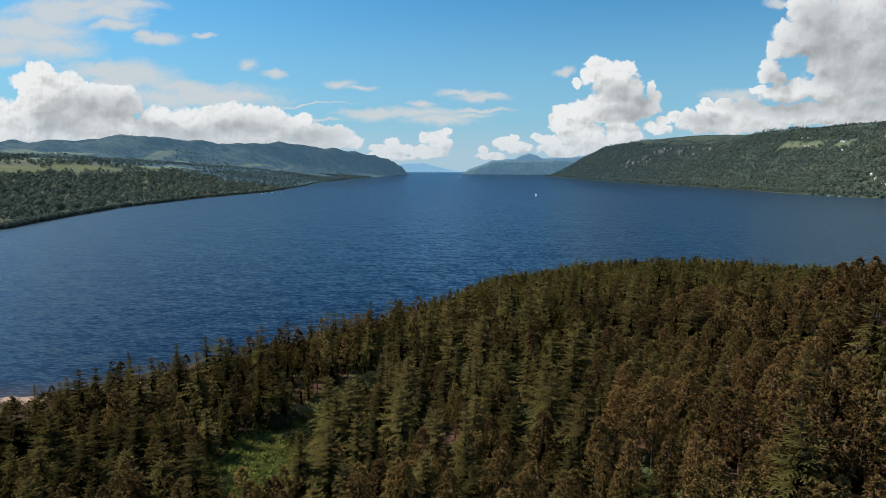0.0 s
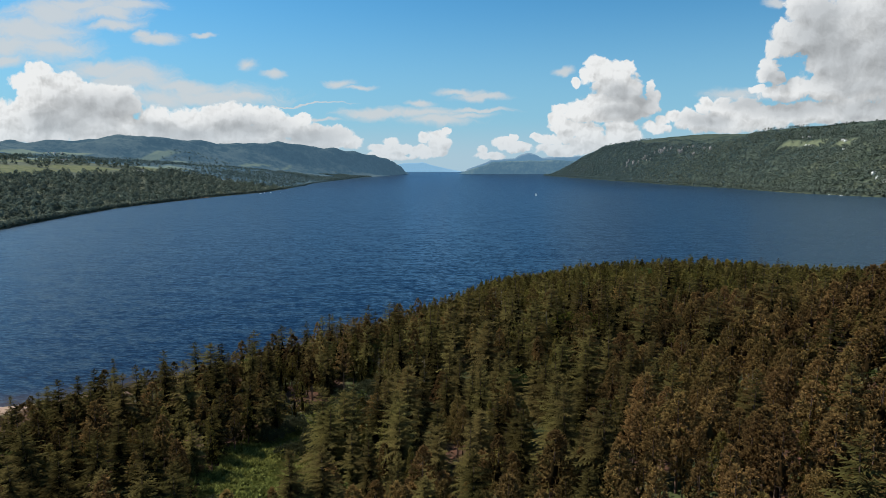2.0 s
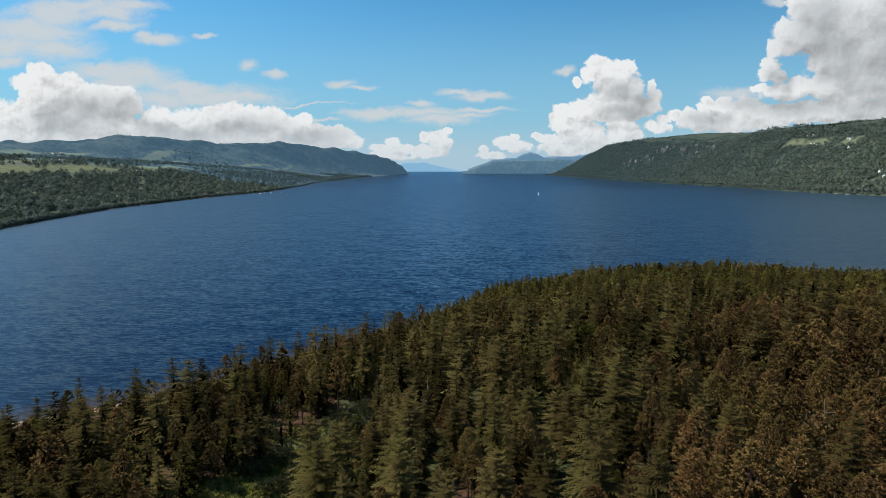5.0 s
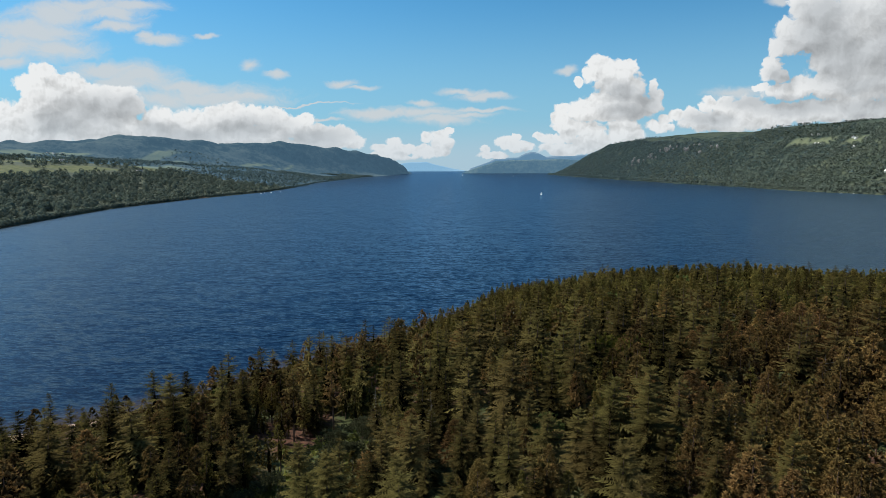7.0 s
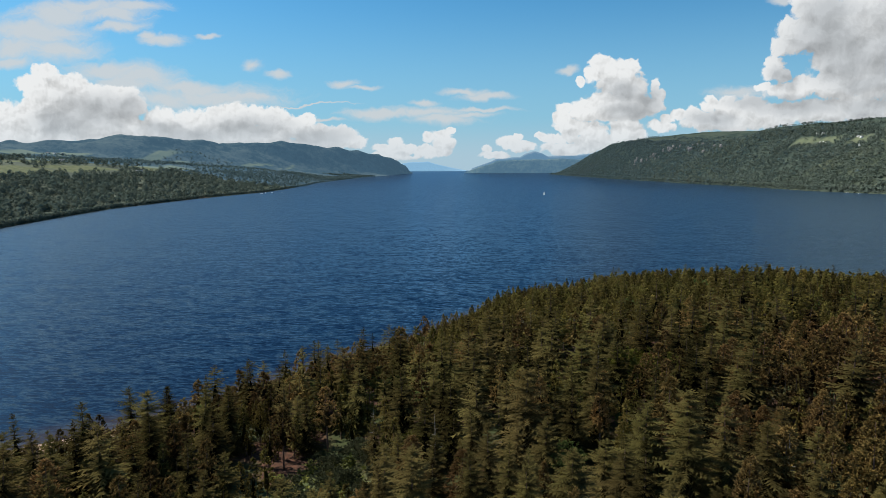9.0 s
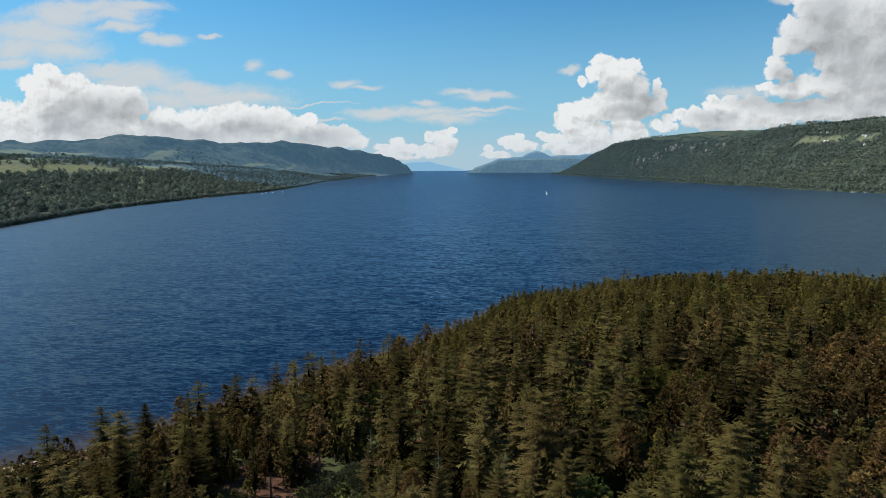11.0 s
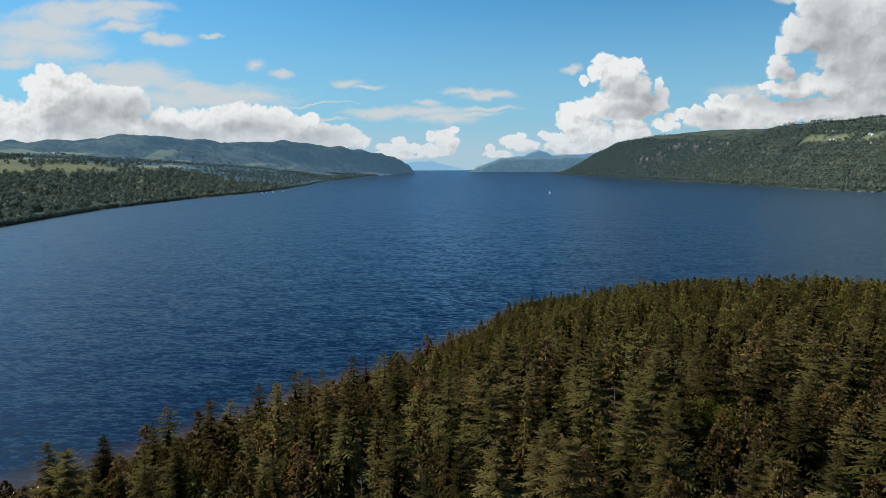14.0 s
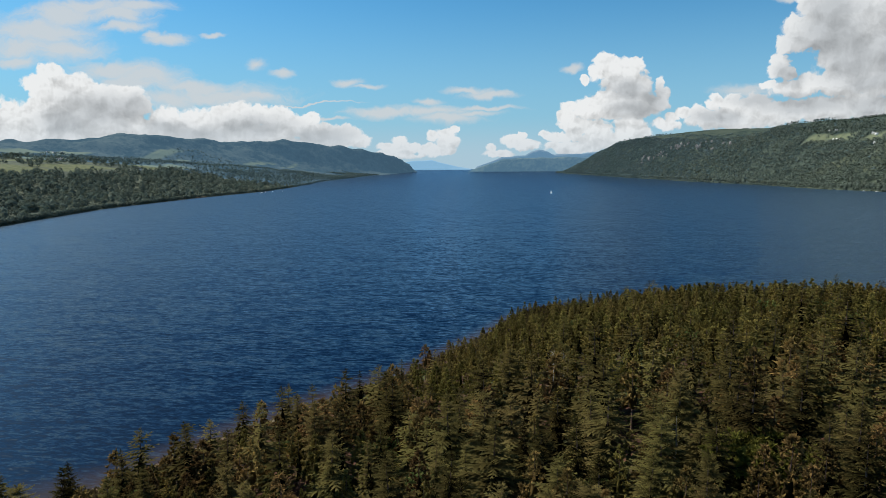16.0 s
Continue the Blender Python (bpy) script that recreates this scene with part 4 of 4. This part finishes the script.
def make_stand():
    step = 4.4
    gx, gy = np.meshgrid(np.arange(-330, 420, step), np.arange(34, 440, step))
    x = (gx + rng.uniform(-0.42, 0.42, gx.shape) * step).ravel()
    y = (gy + rng.uniform(-0.42, 0.42, gy.shape) * step).ravel()
    d = near_inland(x, y)
    keep = (d > np.interp(x, [-110, -95, -60, 15, 60], [24, 19, 19, 13, 10])) & (np.abs(x) < 0.75 * y + 18) & (rng.uniform(0, 1, x.shape) > np.where(y < 60, 0.45, 0.14))
    glade = np.hypot((x + 41) / 14, (y - 143) / 27) < 1
    glade |= np.hypot((x + 28) / 11, (y - 180) / 19) < 1
    aisle = (np.abs(y - 178 - 0.66 * (x + 64)) < 5.5) & (x < -20) & (x > -72)
    for cx, cy, cr in ((-3, 247, 5.5), (20, 252, 3.5), (17, 241, 3.5), (-39, 173, 5), (41, 195, 5)):
        aisle |= np.hypot(x - cx, y - cy) < cr
    keep &= ~glade & ~aisle
    x, y = x[keep], y[keep]
    kind = kind_at(x, y)
    # tall spruces that stand out of the canopy: x, y and the height of the tip above the loch
    tips = np.array(LANDMARKS)
    crowded = np.hypot(x[:, None] - tips[None, :, 0], y[:, None] - tips[None, :, 1]).min(1) < 3.0
    x, y, kind = np.append(x[~crowded], tips[:, 0]), np.append(y[~crowded], tips[:, 1]), np.append(kind[~crowded], np.zeros(len(tips), int))
    room = np.ones(len(x), bool)
    firs = np.nonzero(kind == 0)[0]
    taken = []
    for i in firs[::-1]:
        if i < len(x) - len(tips) and any((x[i] - a) ** 2 + (y[i] - b) ** 2 < 30.0 for a, b in taken):
            room[i] = False
        else:
            taken.append((x[i], y[i]))
    spots = np.array(taken)
    other = np.nonzero(kind != 0)[0]
    gap = np.hypot(x[other][:, None] - spots[None, :, 0], y[other][:, None] - spots[None, :, 1]).min(1)
    room[other[gap < 2.9]] = False
    x, y, kind = x[room], y[room], kind[room]
    d = near_inland(x, y)
    n = len(x)
    z = height(x, y)
    tall = np.select([kind == 0, kind == 1, kind == 2], [rng.uniform(12.5, 21, n), rng.uniform(11, 17, n), rng.uniform(8.5, 13, n)], rng.uniform(6, 10, n)) * (0.72 + 0.28 * ramp(d, 12, 45)) * np.interp(x, [-118, -100], [0.62, 1.0]) * np.where((kind == 0) & (y > 265), 0.78, 1.0)
    tall[-len(tips):] = tips[:, 2] - z[-len(tips):]
    seen = y > 1.82 * (75.5 - z - tall) - 3
    seen[-len(tips):] = True
    # thinner and coarser behind the start of the flight
    stay = seen | (rng.uniform(0, 1, n) < 0.6)
    x, y, z, kind, tall, seen = x[stay], y[stay], z[stay], kind[stay], tall[stay], seen[stay]
    n = len(x)
    turn, tint = rng.uniform(0, 6.28, n), rng.uniform(0, 1, n)

    names = ["spruce_tree", "pine_tree", "larch_tree", "birch_tree"]
    labels = ["dark green spruce with drooping boughs", "olive-brown pine with a bare lower trunk", "yellow-green larch with feathery boughs", "light green young birch among the conifers"]
    mats = [M_SPRUCE, M_PINE, M_LARCH, M_BROAD]

    def proto(kind, level):
        """Trunk and crown of one tree, 16 m tall, in one of three finenesses."""
        lean = rng.normal(0, 0.25, 2)
        h = 16.0
        if kind == 0:
            crown = spruce_crown(h, rng.uniform(3.6, 4.6), (17, 15, 12)[level], (9, 8, 7)[level], (7, 5, 3)[level], 0.08, rng.uniform(0.50, 0.72), lean)
            trunk = trunk_shape(h, 0.24, lean, (7, 5, 3)[level])
        elif kind == 1:
            crown = pine_crown(h, rng.uniform(2.4, 3.1), (230, 125, 60)[level], (10, 7, 5)[level], (0.66, 0.76, 1.15)[level], 0.36, lean, 0.60, (1.4, 1.7, 2.1)[level])
            trunk = trunk_shape(h, 0.2, lean, (7, 5, 3)[level], (8, 0, 0)[level])
        elif kind == 2:
            crown = pine_crown(h, rng.uniform(2.4, 3.0), (240, 110, 62)[level], (9, 6, 5)[level], (0.64, 0.78, 1.15)[level], 0.20, lean, 0.80, (1.4, 1.8, 2.1)[level], 0.9)
            trunk = trunk_shape(h, 0.2, lean, (7, 5, 3)[level])
        else:
            crown = bush_crown(h, 4.5, (420, 170, 50)[level], (12, 8, 6)[level], (0.62, 0.85, 1.7)[level])
            trunk = trunk_shape(h * 0.6, 0.2, lean, 5)
        return trunk, crown

    # the trees that the flight passes nearest are things of their own
    order = np.hypot((x - 16) * 0.8, (y - 126) * 0.75)
    order = np.where(~seen, 1e6, order)
    order[-len(tips):] = 0
    mine = np.argsort(order)[:300]
    single = np.zeros(n, bool)
    single[mine] = True
    for k in range(4):
        idx = np.nonzero(single & (kind == k))[0]
        forms = []
        for _ in range(4):
            t, c = proto(k, 0)
            forms.append((t, c))
        made = []
        for j, i in enumerate(idx):
            m = pose(x[i], y[i], z[i], 0, 0, math.degrees(turn[i]))
            s = tall[i] / 16
            if j < 4:
                e = new(names[k])
                e.empty_display_size = 1
                tr, cr = forms[j]
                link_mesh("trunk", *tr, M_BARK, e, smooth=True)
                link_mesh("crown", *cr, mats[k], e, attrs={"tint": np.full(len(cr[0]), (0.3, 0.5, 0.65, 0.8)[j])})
                tagged(e, labels[k], "tree", group=names[k] + "s of the point")
                made.append(e)
                e.matrix_basis = m
            else:
                e = copy_thing(made[j % len(made)], m)
            w = s * rng.uniform(0.85, 1.4)
            e.scale = (w, w, s)
    # all the others, joined
    for k in range(4):
        for level, part in ((1, seen & (y < 222)), (2, ~seen | (y >= 222))):
            idx = np.nonzero(~single & (kind == k) & part)[0]
            if not len(idx):
                continue
            forms = [proto(k, level) for _ in range(5)]
            s = tall[idx] / 16
            sc = np.stack([s * rng.uniform(1.0, 1.35, len(idx)), s], -1)
            pick = rng.integers(0, 5, len(idx))
            top = new(names[k].replace("tree", "stand"))
            where = (x[idx], y[idx], z[idx], sc, turn[idx], tint[idx])
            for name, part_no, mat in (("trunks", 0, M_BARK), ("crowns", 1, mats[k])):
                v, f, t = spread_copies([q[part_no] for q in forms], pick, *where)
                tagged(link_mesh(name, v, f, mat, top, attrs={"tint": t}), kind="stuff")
            tagged(top, labels[k] + ", many together", "trees", kind="stuff")
    print("trees", n, [int((kind == k).sum()) for k in range(4)])


make_stand()


# ---- undergrowth, dead trees and birches on the point ----
def make_undergrowth():
    tufts = []
    for _ in range(5):
        q = Shape()
        for _ in range(5):
            tuft(q, Vector((rng.normal(0, 0.5), rng.normal(0, 0.5), rng.uniform(0.1, 0.5))), Vector((0, 0, 1)), 0.7, 9, 0.9, 1.7)
        tufts.append(q.arrays())
    n = 4200
    x, y = rng.uniform(-62, -12, n), rng.uniform(110, 206, n)
    wild = 1 + 0.15 * rng.normal(0, 1, n)
    keep = (np.hypot((x + 41) / 15, (y - 144) / 29) < wild) | ((np.hypot((x + 28) / 12, (y - 180) / 20) < wild) & (rng.uniform(0, 1, n) < 0.25))
    x, y = x[keep], y[keep]
    n = len(x)
    size = rng.uniform(0.8, 1.7, n)
    v, f, t = spread_copies(tufts, rng.integers(0, 5, n), x, y, height(x, y), np.stack([size * 1.3, size], -1), rng.uniform(0, 6.28, n), rng.uniform(0, 1, n))
    tagged(link_mesh("bracken", v, f, M_BRACKEN, attrs={"tint": t}), "bright green bracken filling the forest glade", "bracken", kind="stuff")
    # low scrub under the shore trees and along the waterline
    n = 1700
    x = rng.uniform(-135, 120, n)
    y = np.interp(x, SHORE_X, SHORE_Y) - 6 - rng.uniform(0, 1, n) ** 1.6 * 40
    size = rng.uniform(0.8, 2.3, n)
    keep = (x > -90) | (rng.uniform(0, 1, n) < 0.3)
    x, y, size = x[keep], y[keep], size[keep]
    n = len(x)
    v, f, t = spread_copies(tufts, rng.integers(0, 5, n), x, y, height(x, y), np.stack([size * 1.2, size], -1), rng.uniform(0, 6.28, n), rng.uniform(0, 1, n))
    tagged(link_mesh("shore_scrub", v, f, M_SCRUB, attrs={"tint": t}), "low brown-green scrub along the wooded shore", "scrub", kind="stuff")


def make_bush(name, label, x, y, h, wide, mat):
    e = new(name)
    t = trunk_shape(h * 0.55, 0.10 + h * 0.008, (0.2, 0.1), 5)
    link_mesh("trunk", *t, M_BARK, e, smooth=True)
    link_mesh("crown", *bush_crown(h, wide, 420, 12, 0.045 * h + 0.20), mat, e)
    e.matrix_basis = pose(x, y, float(height(np.array(x), np.array(y))))
    return tagged(e, label, "tree" if h > 6 else "bush", group=name + "es in the wood")


def make_snag(x, y, h):
    """A dead pine: bare pale stem with broken limbs."""
    e = new("dead_tree")
    q = Shape()
    stem(q, (0, 0, -0.4), (0.2, 0, h * 0.6), 0.17, 0.11, 6)
    stem(q, (0.2, 0, h * 0.6), (0.1, 0.2, h), 0.11, 0.02, 5)
    link_mesh("trunk", *q.arrays(), M_GREY_BARK, e, smooth=True)
    for i in range(9):
        q = Shape()
        z, g, l = h * rng.uniform(0.35, 0.92), rng.uniform(0, 6.28), rng.uniform(0.6, 1.9)
        stem(q, (0.1, 0, z), (0.1 + l * math.cos(g), l * math.sin(g), z + 0.35 * l), 0.05, 0.012, 4)
        link_mesh("limb", *q.arrays(), M_GREY_BARK, e)
    e.matrix_basis = pose(x, y, float(height(np.array(x), np.array(y))))
    return tagged(e, "dead pine, pale bare trunk with broken limbs", "tree", group="dead trees in the wood")


make_undergrowth()
for x, y, h, w in ((-39, 173, 5.5, 3.4), (-34, 166, 4.5, 3.0), (-44, 168, 4.0, 2.8), (-30, 160, 4.2, 2.6), (-27, 174, 6.0, 3.4), (-48, 130, 4.5, 3.0), (-31, 140, 3.6, 2.4), (-22, 184, 5.5, 3.2), (-33, 180, 5.2, 3.2), (-28, 188, 5.0, 3.0), (-20, 194, 5.4, 3.2), (-25, 167, 4.6, 2.8), (-19, 176, 5.0, 3.0), (-24, 158, 4.0, 2.6), (-37, 160, 4.4, 2.8), (-31, 172, 5.0, 3.2), (-36, 186, 4.8, 3.0), (-23, 201, 5.0, 3.0), (-16, 187, 5.2, 3.0), (-29, 196, 4.6, 2.8), (17, 241, 3.5, 2.8), (13, 237, 3.0, 2.4)):
    make_bush("willow_bush", "pale grey-green willow bush beside the glade", x, y, h, w, M_WILLOW)
for x, y, h, w in ((41, 195, 13, 5.2), (46, 191, 10, 4.2), (-9, 190, 9, 3.6), (68, 118, 9, 4.0)):
    make_bush("birch", "bright yellow-green birch among dark conifers", x, y, h, w, M_BIRCH)
for x, y, h, w in ((33, 384, 5, 4), (38, 388, 5.5, 4.2), (28, 378, 4, 3.4), (46, 392, 5, 4)):
    make_bush("alder_bush", "reddish brown alder bush on the tip of the shore", x, y, h, w, M_SCRUB)
for x, y, h in ((-5, 182, 14), (21, 252, 13), (23, 250, 11), (48, 150, 12), (60, 128, 13), (33, 205, 12), (72, 165, 12), (-20, 205, 11)):
    make_snag(x, y, h)


# ---- far bank: houses, tents, mast, crags, boats ----
def far_place(x, y, lift=0.0):
    X, Y, Z, k = drawn_in(np.array(float(x)), np.array(float(y)), height(np.array(float(x)), np.array(float(y))) + lift)
    return Vector((float(X), float(Y), float(Z))), float(k)


def box(x0, x1, y0, y1, z0, z1):
    q = Shape()
    p = [(x, y, z) for x in (x0, x1) for y in (y0, y1) for z in (z0, z1)]
    q.add(p, [(0, 1, 3), (0, 3, 2), (4, 6, 7), (4, 7, 5), (0, 4, 5), (0, 5, 1), (2, 3, 7), (2, 7, 6), (0, 2, 6), (0, 6, 4), (1, 5, 7), (1, 7, 3)])
    return q


def gable(l, w, z, rise, over, thick):
    """A pitched roof with eaves, along x."""
    q = Shape()
    a, b = l / 2 + over, w / 2 + over
    low = z - over * rise / (w / 2)
    p = []
    for x in (-a, a):
        p += [(x, -b, low), (x, 0, z + rise), (x, b, low), (x, -b, low + thick), (x, 0, z + rise + thick), (x, b, low + thick)]
    tris = []
    for i, j in ((0, 1), (1, 2), (4, 3), (5, 4), (3, 0), (2, 5)):
        tris += [(i, j, j + 6), (i, j + 6, i + 6)]
    tris += [(0, 3, 4), (0, 4, 1), (1, 4, 5), (1, 5, 2), (6, 10, 9), (6, 7, 10), (7, 11, 10), (7, 8, 11)]
    q.add(p, tris)
    return q


def make_house(x, y, l, w, z, turn, label, roof=None):
    e = new("house")
    body = box(-l / 2, l / 2, -w / 2, w / 2, -3.0, z)
    rise = w * 0.42
    body.add([(-l / 2, -w / 2, z), (-l / 2, w / 2, z), (-l / 2, 0, z + rise), (l / 2, -w / 2, z), (l / 2, w / 2, z), (l / 2, 0, z + rise)], [(0, 2, 1), (3, 4, 5)])
    link_mesh("wall", *body.arrays(), M_WHITE, e)
    top = link_mesh("roof", *gable(l, w, z + 0.02, rise, 0.4, 0.18).arrays(), roof or M_SLATE, e)
    for sx in (-0.38, 0.38):
        link_mesh("chimney", *box(sx * l - 0.4, sx * l + 0.4, -0.35, 0.35, z + rise - 0.4, z + rise + 1.2).arrays(), M_WHITE, top)
    n = max(2, int(l / 3.2))
    for i in range(n):
        c = -l / 2 + l * (i + 0.5) / n
        for side in (-1, 1):
            name = "door" if (i == n // 2 and side < 0) else "window"
            z0, z1 = (0.05, 2.1) if name == "door" else (0.95, 2.15)
            link_mesh(name, *box(c - 0.5, c + 0.5, side * w / 2 - 0.05, side * w / 2 + 0.04, z0, z1).arrays(), M_GLASS if name == "window" else M_TIMBER, e)
    p, k = far_place(x, y)
    e.matrix_basis = Matrix.Translation(p) @ Matrix.Rotation(radians(turn), 4, "Z")
    e.scale = (k, k, k)
    return tagged(e, label, "house", group="houses on the banks")


for x, y, l, w, z, turn in ((-2317, 3811, 16, 8, 5.5, 20), (-2360, 3961, 14, 8, 5.0, 100), (-2250, 3640, 12, 7, 4.5, 40), (-1400, 2360, 14, 8, 5.5, 60), (-1425, 2420, 11, 7, 4.0, 10)):
    make_house(x, y, l, w, z, turn, "white farmhouse with a slate roof beside a meadow")
make_house(-1085, 2290, 24, 9, 4.0, 25, "long white farm building behind the woods")
make_house(-1105, 2330, 12, 8, 4.5, 70, "white house behind the woods")
for x, y, turn in ((1573, 2789, 10), (1572, 2745, 30), (1541, 2469, 80), (1530, 2430, 20), (1510, 2345, 60), (1470, 2341, 15), (1525, 2200, 35)):
    make_house(x, y, 13, 7.5, 3.6, turn, "white cottage on a hillside meadow")
for x, y, turn in ((1335, 1971, 15), (1318, 1930, 50), (1306, 1880, 80), (1300, 1850, 30)):
    make_house(x, y, 14, 8, 5.2, turn, "white house among the loch-side trees")


def make_tent(x, y):
    e = new("tent")
    q = Shape()
    m = 10
    ring = [(4.2 * math.cos(6.283 * i / m), 4.2 * math.sin(6.283 * i / m)) for i in range(m)]
    q.add([(a, b, 0) for a, b in ring] + [(a, b, 2.4) for a, b in ring], [t for i in range(m) for t in ((i, (i + 1) % m, m + (i + 1) % m), (i, m + (i + 1) % m, m + i))])
    link_mesh("wall", *q.arrays(), M_SAIL, e)
    q = Shape()
    q.add([(a * 1.06, b * 1.06, 2.3) for a, b in ring] + [(0, 0, 6.2)], [(i, (i + 1) % m, m) for i in range(m)])
    link_mesh("roof", *q.arrays(), M_SAIL, e)
    p, k = far_place(x, y)
    e.matrix_basis = Matrix.Translation(p)
    e.scale = (k, k, k)
    tagged(e, "white pointed tent on a hillside meadow", "tent", group="tents on the meadow")


for x, y in ((1512, 2660), (1508, 2632), (1504, 2604)):
    make_tent(x, y)


def make_mast(x, y, h):
    e = new("radio_mast")
    for i in range(3):
        q = Shape()
        a = 2.094 * i
        stem(q, (1.6 * math.cos(a), 1.6 * math.sin(a), -2), (0.5 * math.cos(a), 0.5 * math.sin(a), h), 0.35, 0.25, 4)
        link_mesh("leg", *q.arrays(), M_STEEL, e)
    for j in range(8):
        t = (j + 0.5) / 8
        q = Shape()
        rr = 1.6 - 1.1 * t
        for i in range(3):
            a, b = 2.094 * i, 2.094 * (i + 1)
            stem(q, (rr * math.cos(a), rr * math.sin(a), h * t), (rr * math.cos(b), rr * math.sin(b), h * (t + 0.06)), 0.15, 0.15, 3)
        link_mesh("brace", *q.arrays(), M_STEEL, e)
    p, k = far_place(x, y)
    e.matrix_basis = Matrix.Translation(p)
    e.scale = (k, k, k)
    tagged(e, "grey lattice radio mast on the moorland crest", "mast")


make_mast(-2600, 5330, 42)


def make_crag(x, y, size):
    q = Shape()
    n = 7
    pts = []
    for j, (rz, rr) in enumerate(((-0.5, 1.0), (0.25, 1.05), (0.8, 0.7), (1.0, 0.2))):
        for i in range(n):
            a = 6.283 * i / n + 0.3 * j
            w = rr * rng.uniform(0.7, 1.25)
            pts.append((w * math.cos(a) * size, 0.6 * w * math.sin(a) * size, (rz * size * 1.1 if j else -0.5 * size - 8.0) * rng.uniform(0.85, 1.15)))
    tris = [t for j in range(3) for i in range(n) for t in ((j * n + i, j * n + (i + 1) % n, (j + 1) * n + (i + 1) % n), (j * n + i, (j + 1) * n + (i + 1) % n, (j + 1) * n + i))]
    tris += [(3 * n, 3 * n + i, 3 * n + i + 1) for i in range(1, n - 1)]
    q.add(pts, tris)
    p, k = far_place(x, y, 8.0)
    ob = link_mesh("crag", *q.arrays(), M_ROCK)
    ob.matrix_basis = Matrix.Translation(p) @ Matrix.Rotation(rng.uniform(0, 6.28), 4, "Z")
    ob.scale = (k, k, k)
    tagged(ob, "bare grey rock crag among hillside woods", "rock", group="crags on the hillside")


for cx, cy, n in ((1450, 4980, 7), (1492, 4721, 9), (1545, 4600, 6), (1566, 4461, 6), (1575, 4200, 6), (1540, 3800, 4)):
    for _ in range(n):
        make_crag(cx + rng.normal(0, 24), cy + rng.normal(0, 90), rng.uniform(4, 11))


def hull(l, w, h, mat, parent):
    q = Shape()
    sec = [(-0.5, 0.78), (-0.2, 1.0), (0.15, 0.9), (0.38, 0.5), (0.5, 0.04)]
    pts = []
    for t, b in sec:
        pts += [(-b * w / 2, t * l, h), (-b * w * 0.36, t * l, 0), (0, t * l, -0.35 * h), (b * w * 0.36, t * l, 0), (b * w / 2, t * l, h), (0, t * l, h * 1.05)]
    tris = []
    for i in range(4):
        for j in range(6):
            a, b = i * 6 + j, i * 6 + (j + 1) % 6
            tris += [(a, b, b + 6), (a, b + 6, a + 6)]
    for o in (0, 24):
        tris += [(o, o + 1, o + 5), (o + 1, o + 2, o + 5), (o + 2, o + 3, o + 5), (o + 3, o + 4, o + 5)]
    q.add(pts, tris)
    return link_mesh("hull", *q.arrays(), mat, parent)


def make_yacht(x, y, turn, l=10.0):
    e = new("sailing_yacht")
    hull(10.0, 3.2, 1.1, M_WHITE, e)
    q = Shape()
    stem(q, (0, 0.8, 0.6), (0, 0.8, 12.0), 0.10, 0.06, 6)
    link_mesh("mast", *q.arrays(), M_STEEL, e)
    for name, a, b, c in (("mainsail", (0, 0.6, 2.0), (0, -4.0, 2.2), (0, 0.65, 11.6)), ("jib", (0, 4.6, 1.4), (0.4, 1.1, 1.9), (0, 0.95, 10.2))):
        q = Shape()
        n = 5
        grid = []
        for i in range(n + 1):
            for j in range(n + 1):
                u, v = i / n, j / n
                p = Vector(a).lerp(Vector(b), u).lerp(Vector(c), v)
                belly = 0.5 * math.sin(math.pi * u) * (1 - v)
                grid.append((p.x + belly, p.y, p.z))
        for off in (0.0, 0.03):
            q.add([(p[0] + off, p[1], p[2]) for p in grid], [t for i in range(n) for j in range(n) for t in ((i * 6 + j, i * 6 + j + 1, i * 6 + j + 7), (i * 6 + j, i * 6 + j + 7, i * 6 + j + 6))])
        link_mesh(name, *q.arrays(), M_SAIL, e)
    link_mesh("cabin", *box(-0.9, 0.9, -1.2, 1.8, 1.0, 1.6).arrays(), M_WHITE, e)
    X, Y, Z, k = drawn_in(np.array(float(x)), np.array(float(y)), np.array(0.0))
    e.matrix_basis = Matrix.Translation((float(X), float(Y), float(Z))) @ Matrix.Rotation(radians(turn), 4, "Z")
    e.scale = (float(k) * l / 10,) * 3
    tagged(e, "white sailing yacht with sails set on the loch", "boat", group="boats on the loch")


def make_launch(x, y, turn, l=8.0, label="white motor boat moored near the bank"):
    e = new("motor_boat")
    hull(l, l * 0.33, 1.0, M_WHITE, e)
    link_mesh("cabin", *box(-0.95, 0.95, -1.0, 1.4, 0.95, 2.1).arrays(), M_WHITE, e)
    link_mesh("windscreen", *box(-0.85, 0.85, 1.38, 1.46, 1.3, 1.95).arrays(), M_GLASS, e)
    X, Y, Z, k = drawn_in(np.array(float(x)), np.array(float(y)), np.array(0.0))
    e.matrix_basis = Matrix.Translation((float(X), float(Y), float(Z))) @ Matrix.Rotation(radians(turn), 4, "Z")
    e.scale = (float(k),) * 3
    tagged(e, label, "boat", group="boats on the loch")


make_yacht(276, 1873, 26, 8.0)
make_yacht(215, 8000, 26, 13)
make_launch(765, 7197, 60, 22, "white cruise boat under way far down the loch")
for x, y, turn in ((-572, 2045, 20), (-560, 2075, 50), (-540, 2120, 10), (-570, 1995, 80)):
    make_launch(x, y, turn, 7)
for x, y, turn in ((1180, 1880, 100), (1176, 1930, 95)):
    make_launch(x, y, turn, 10)
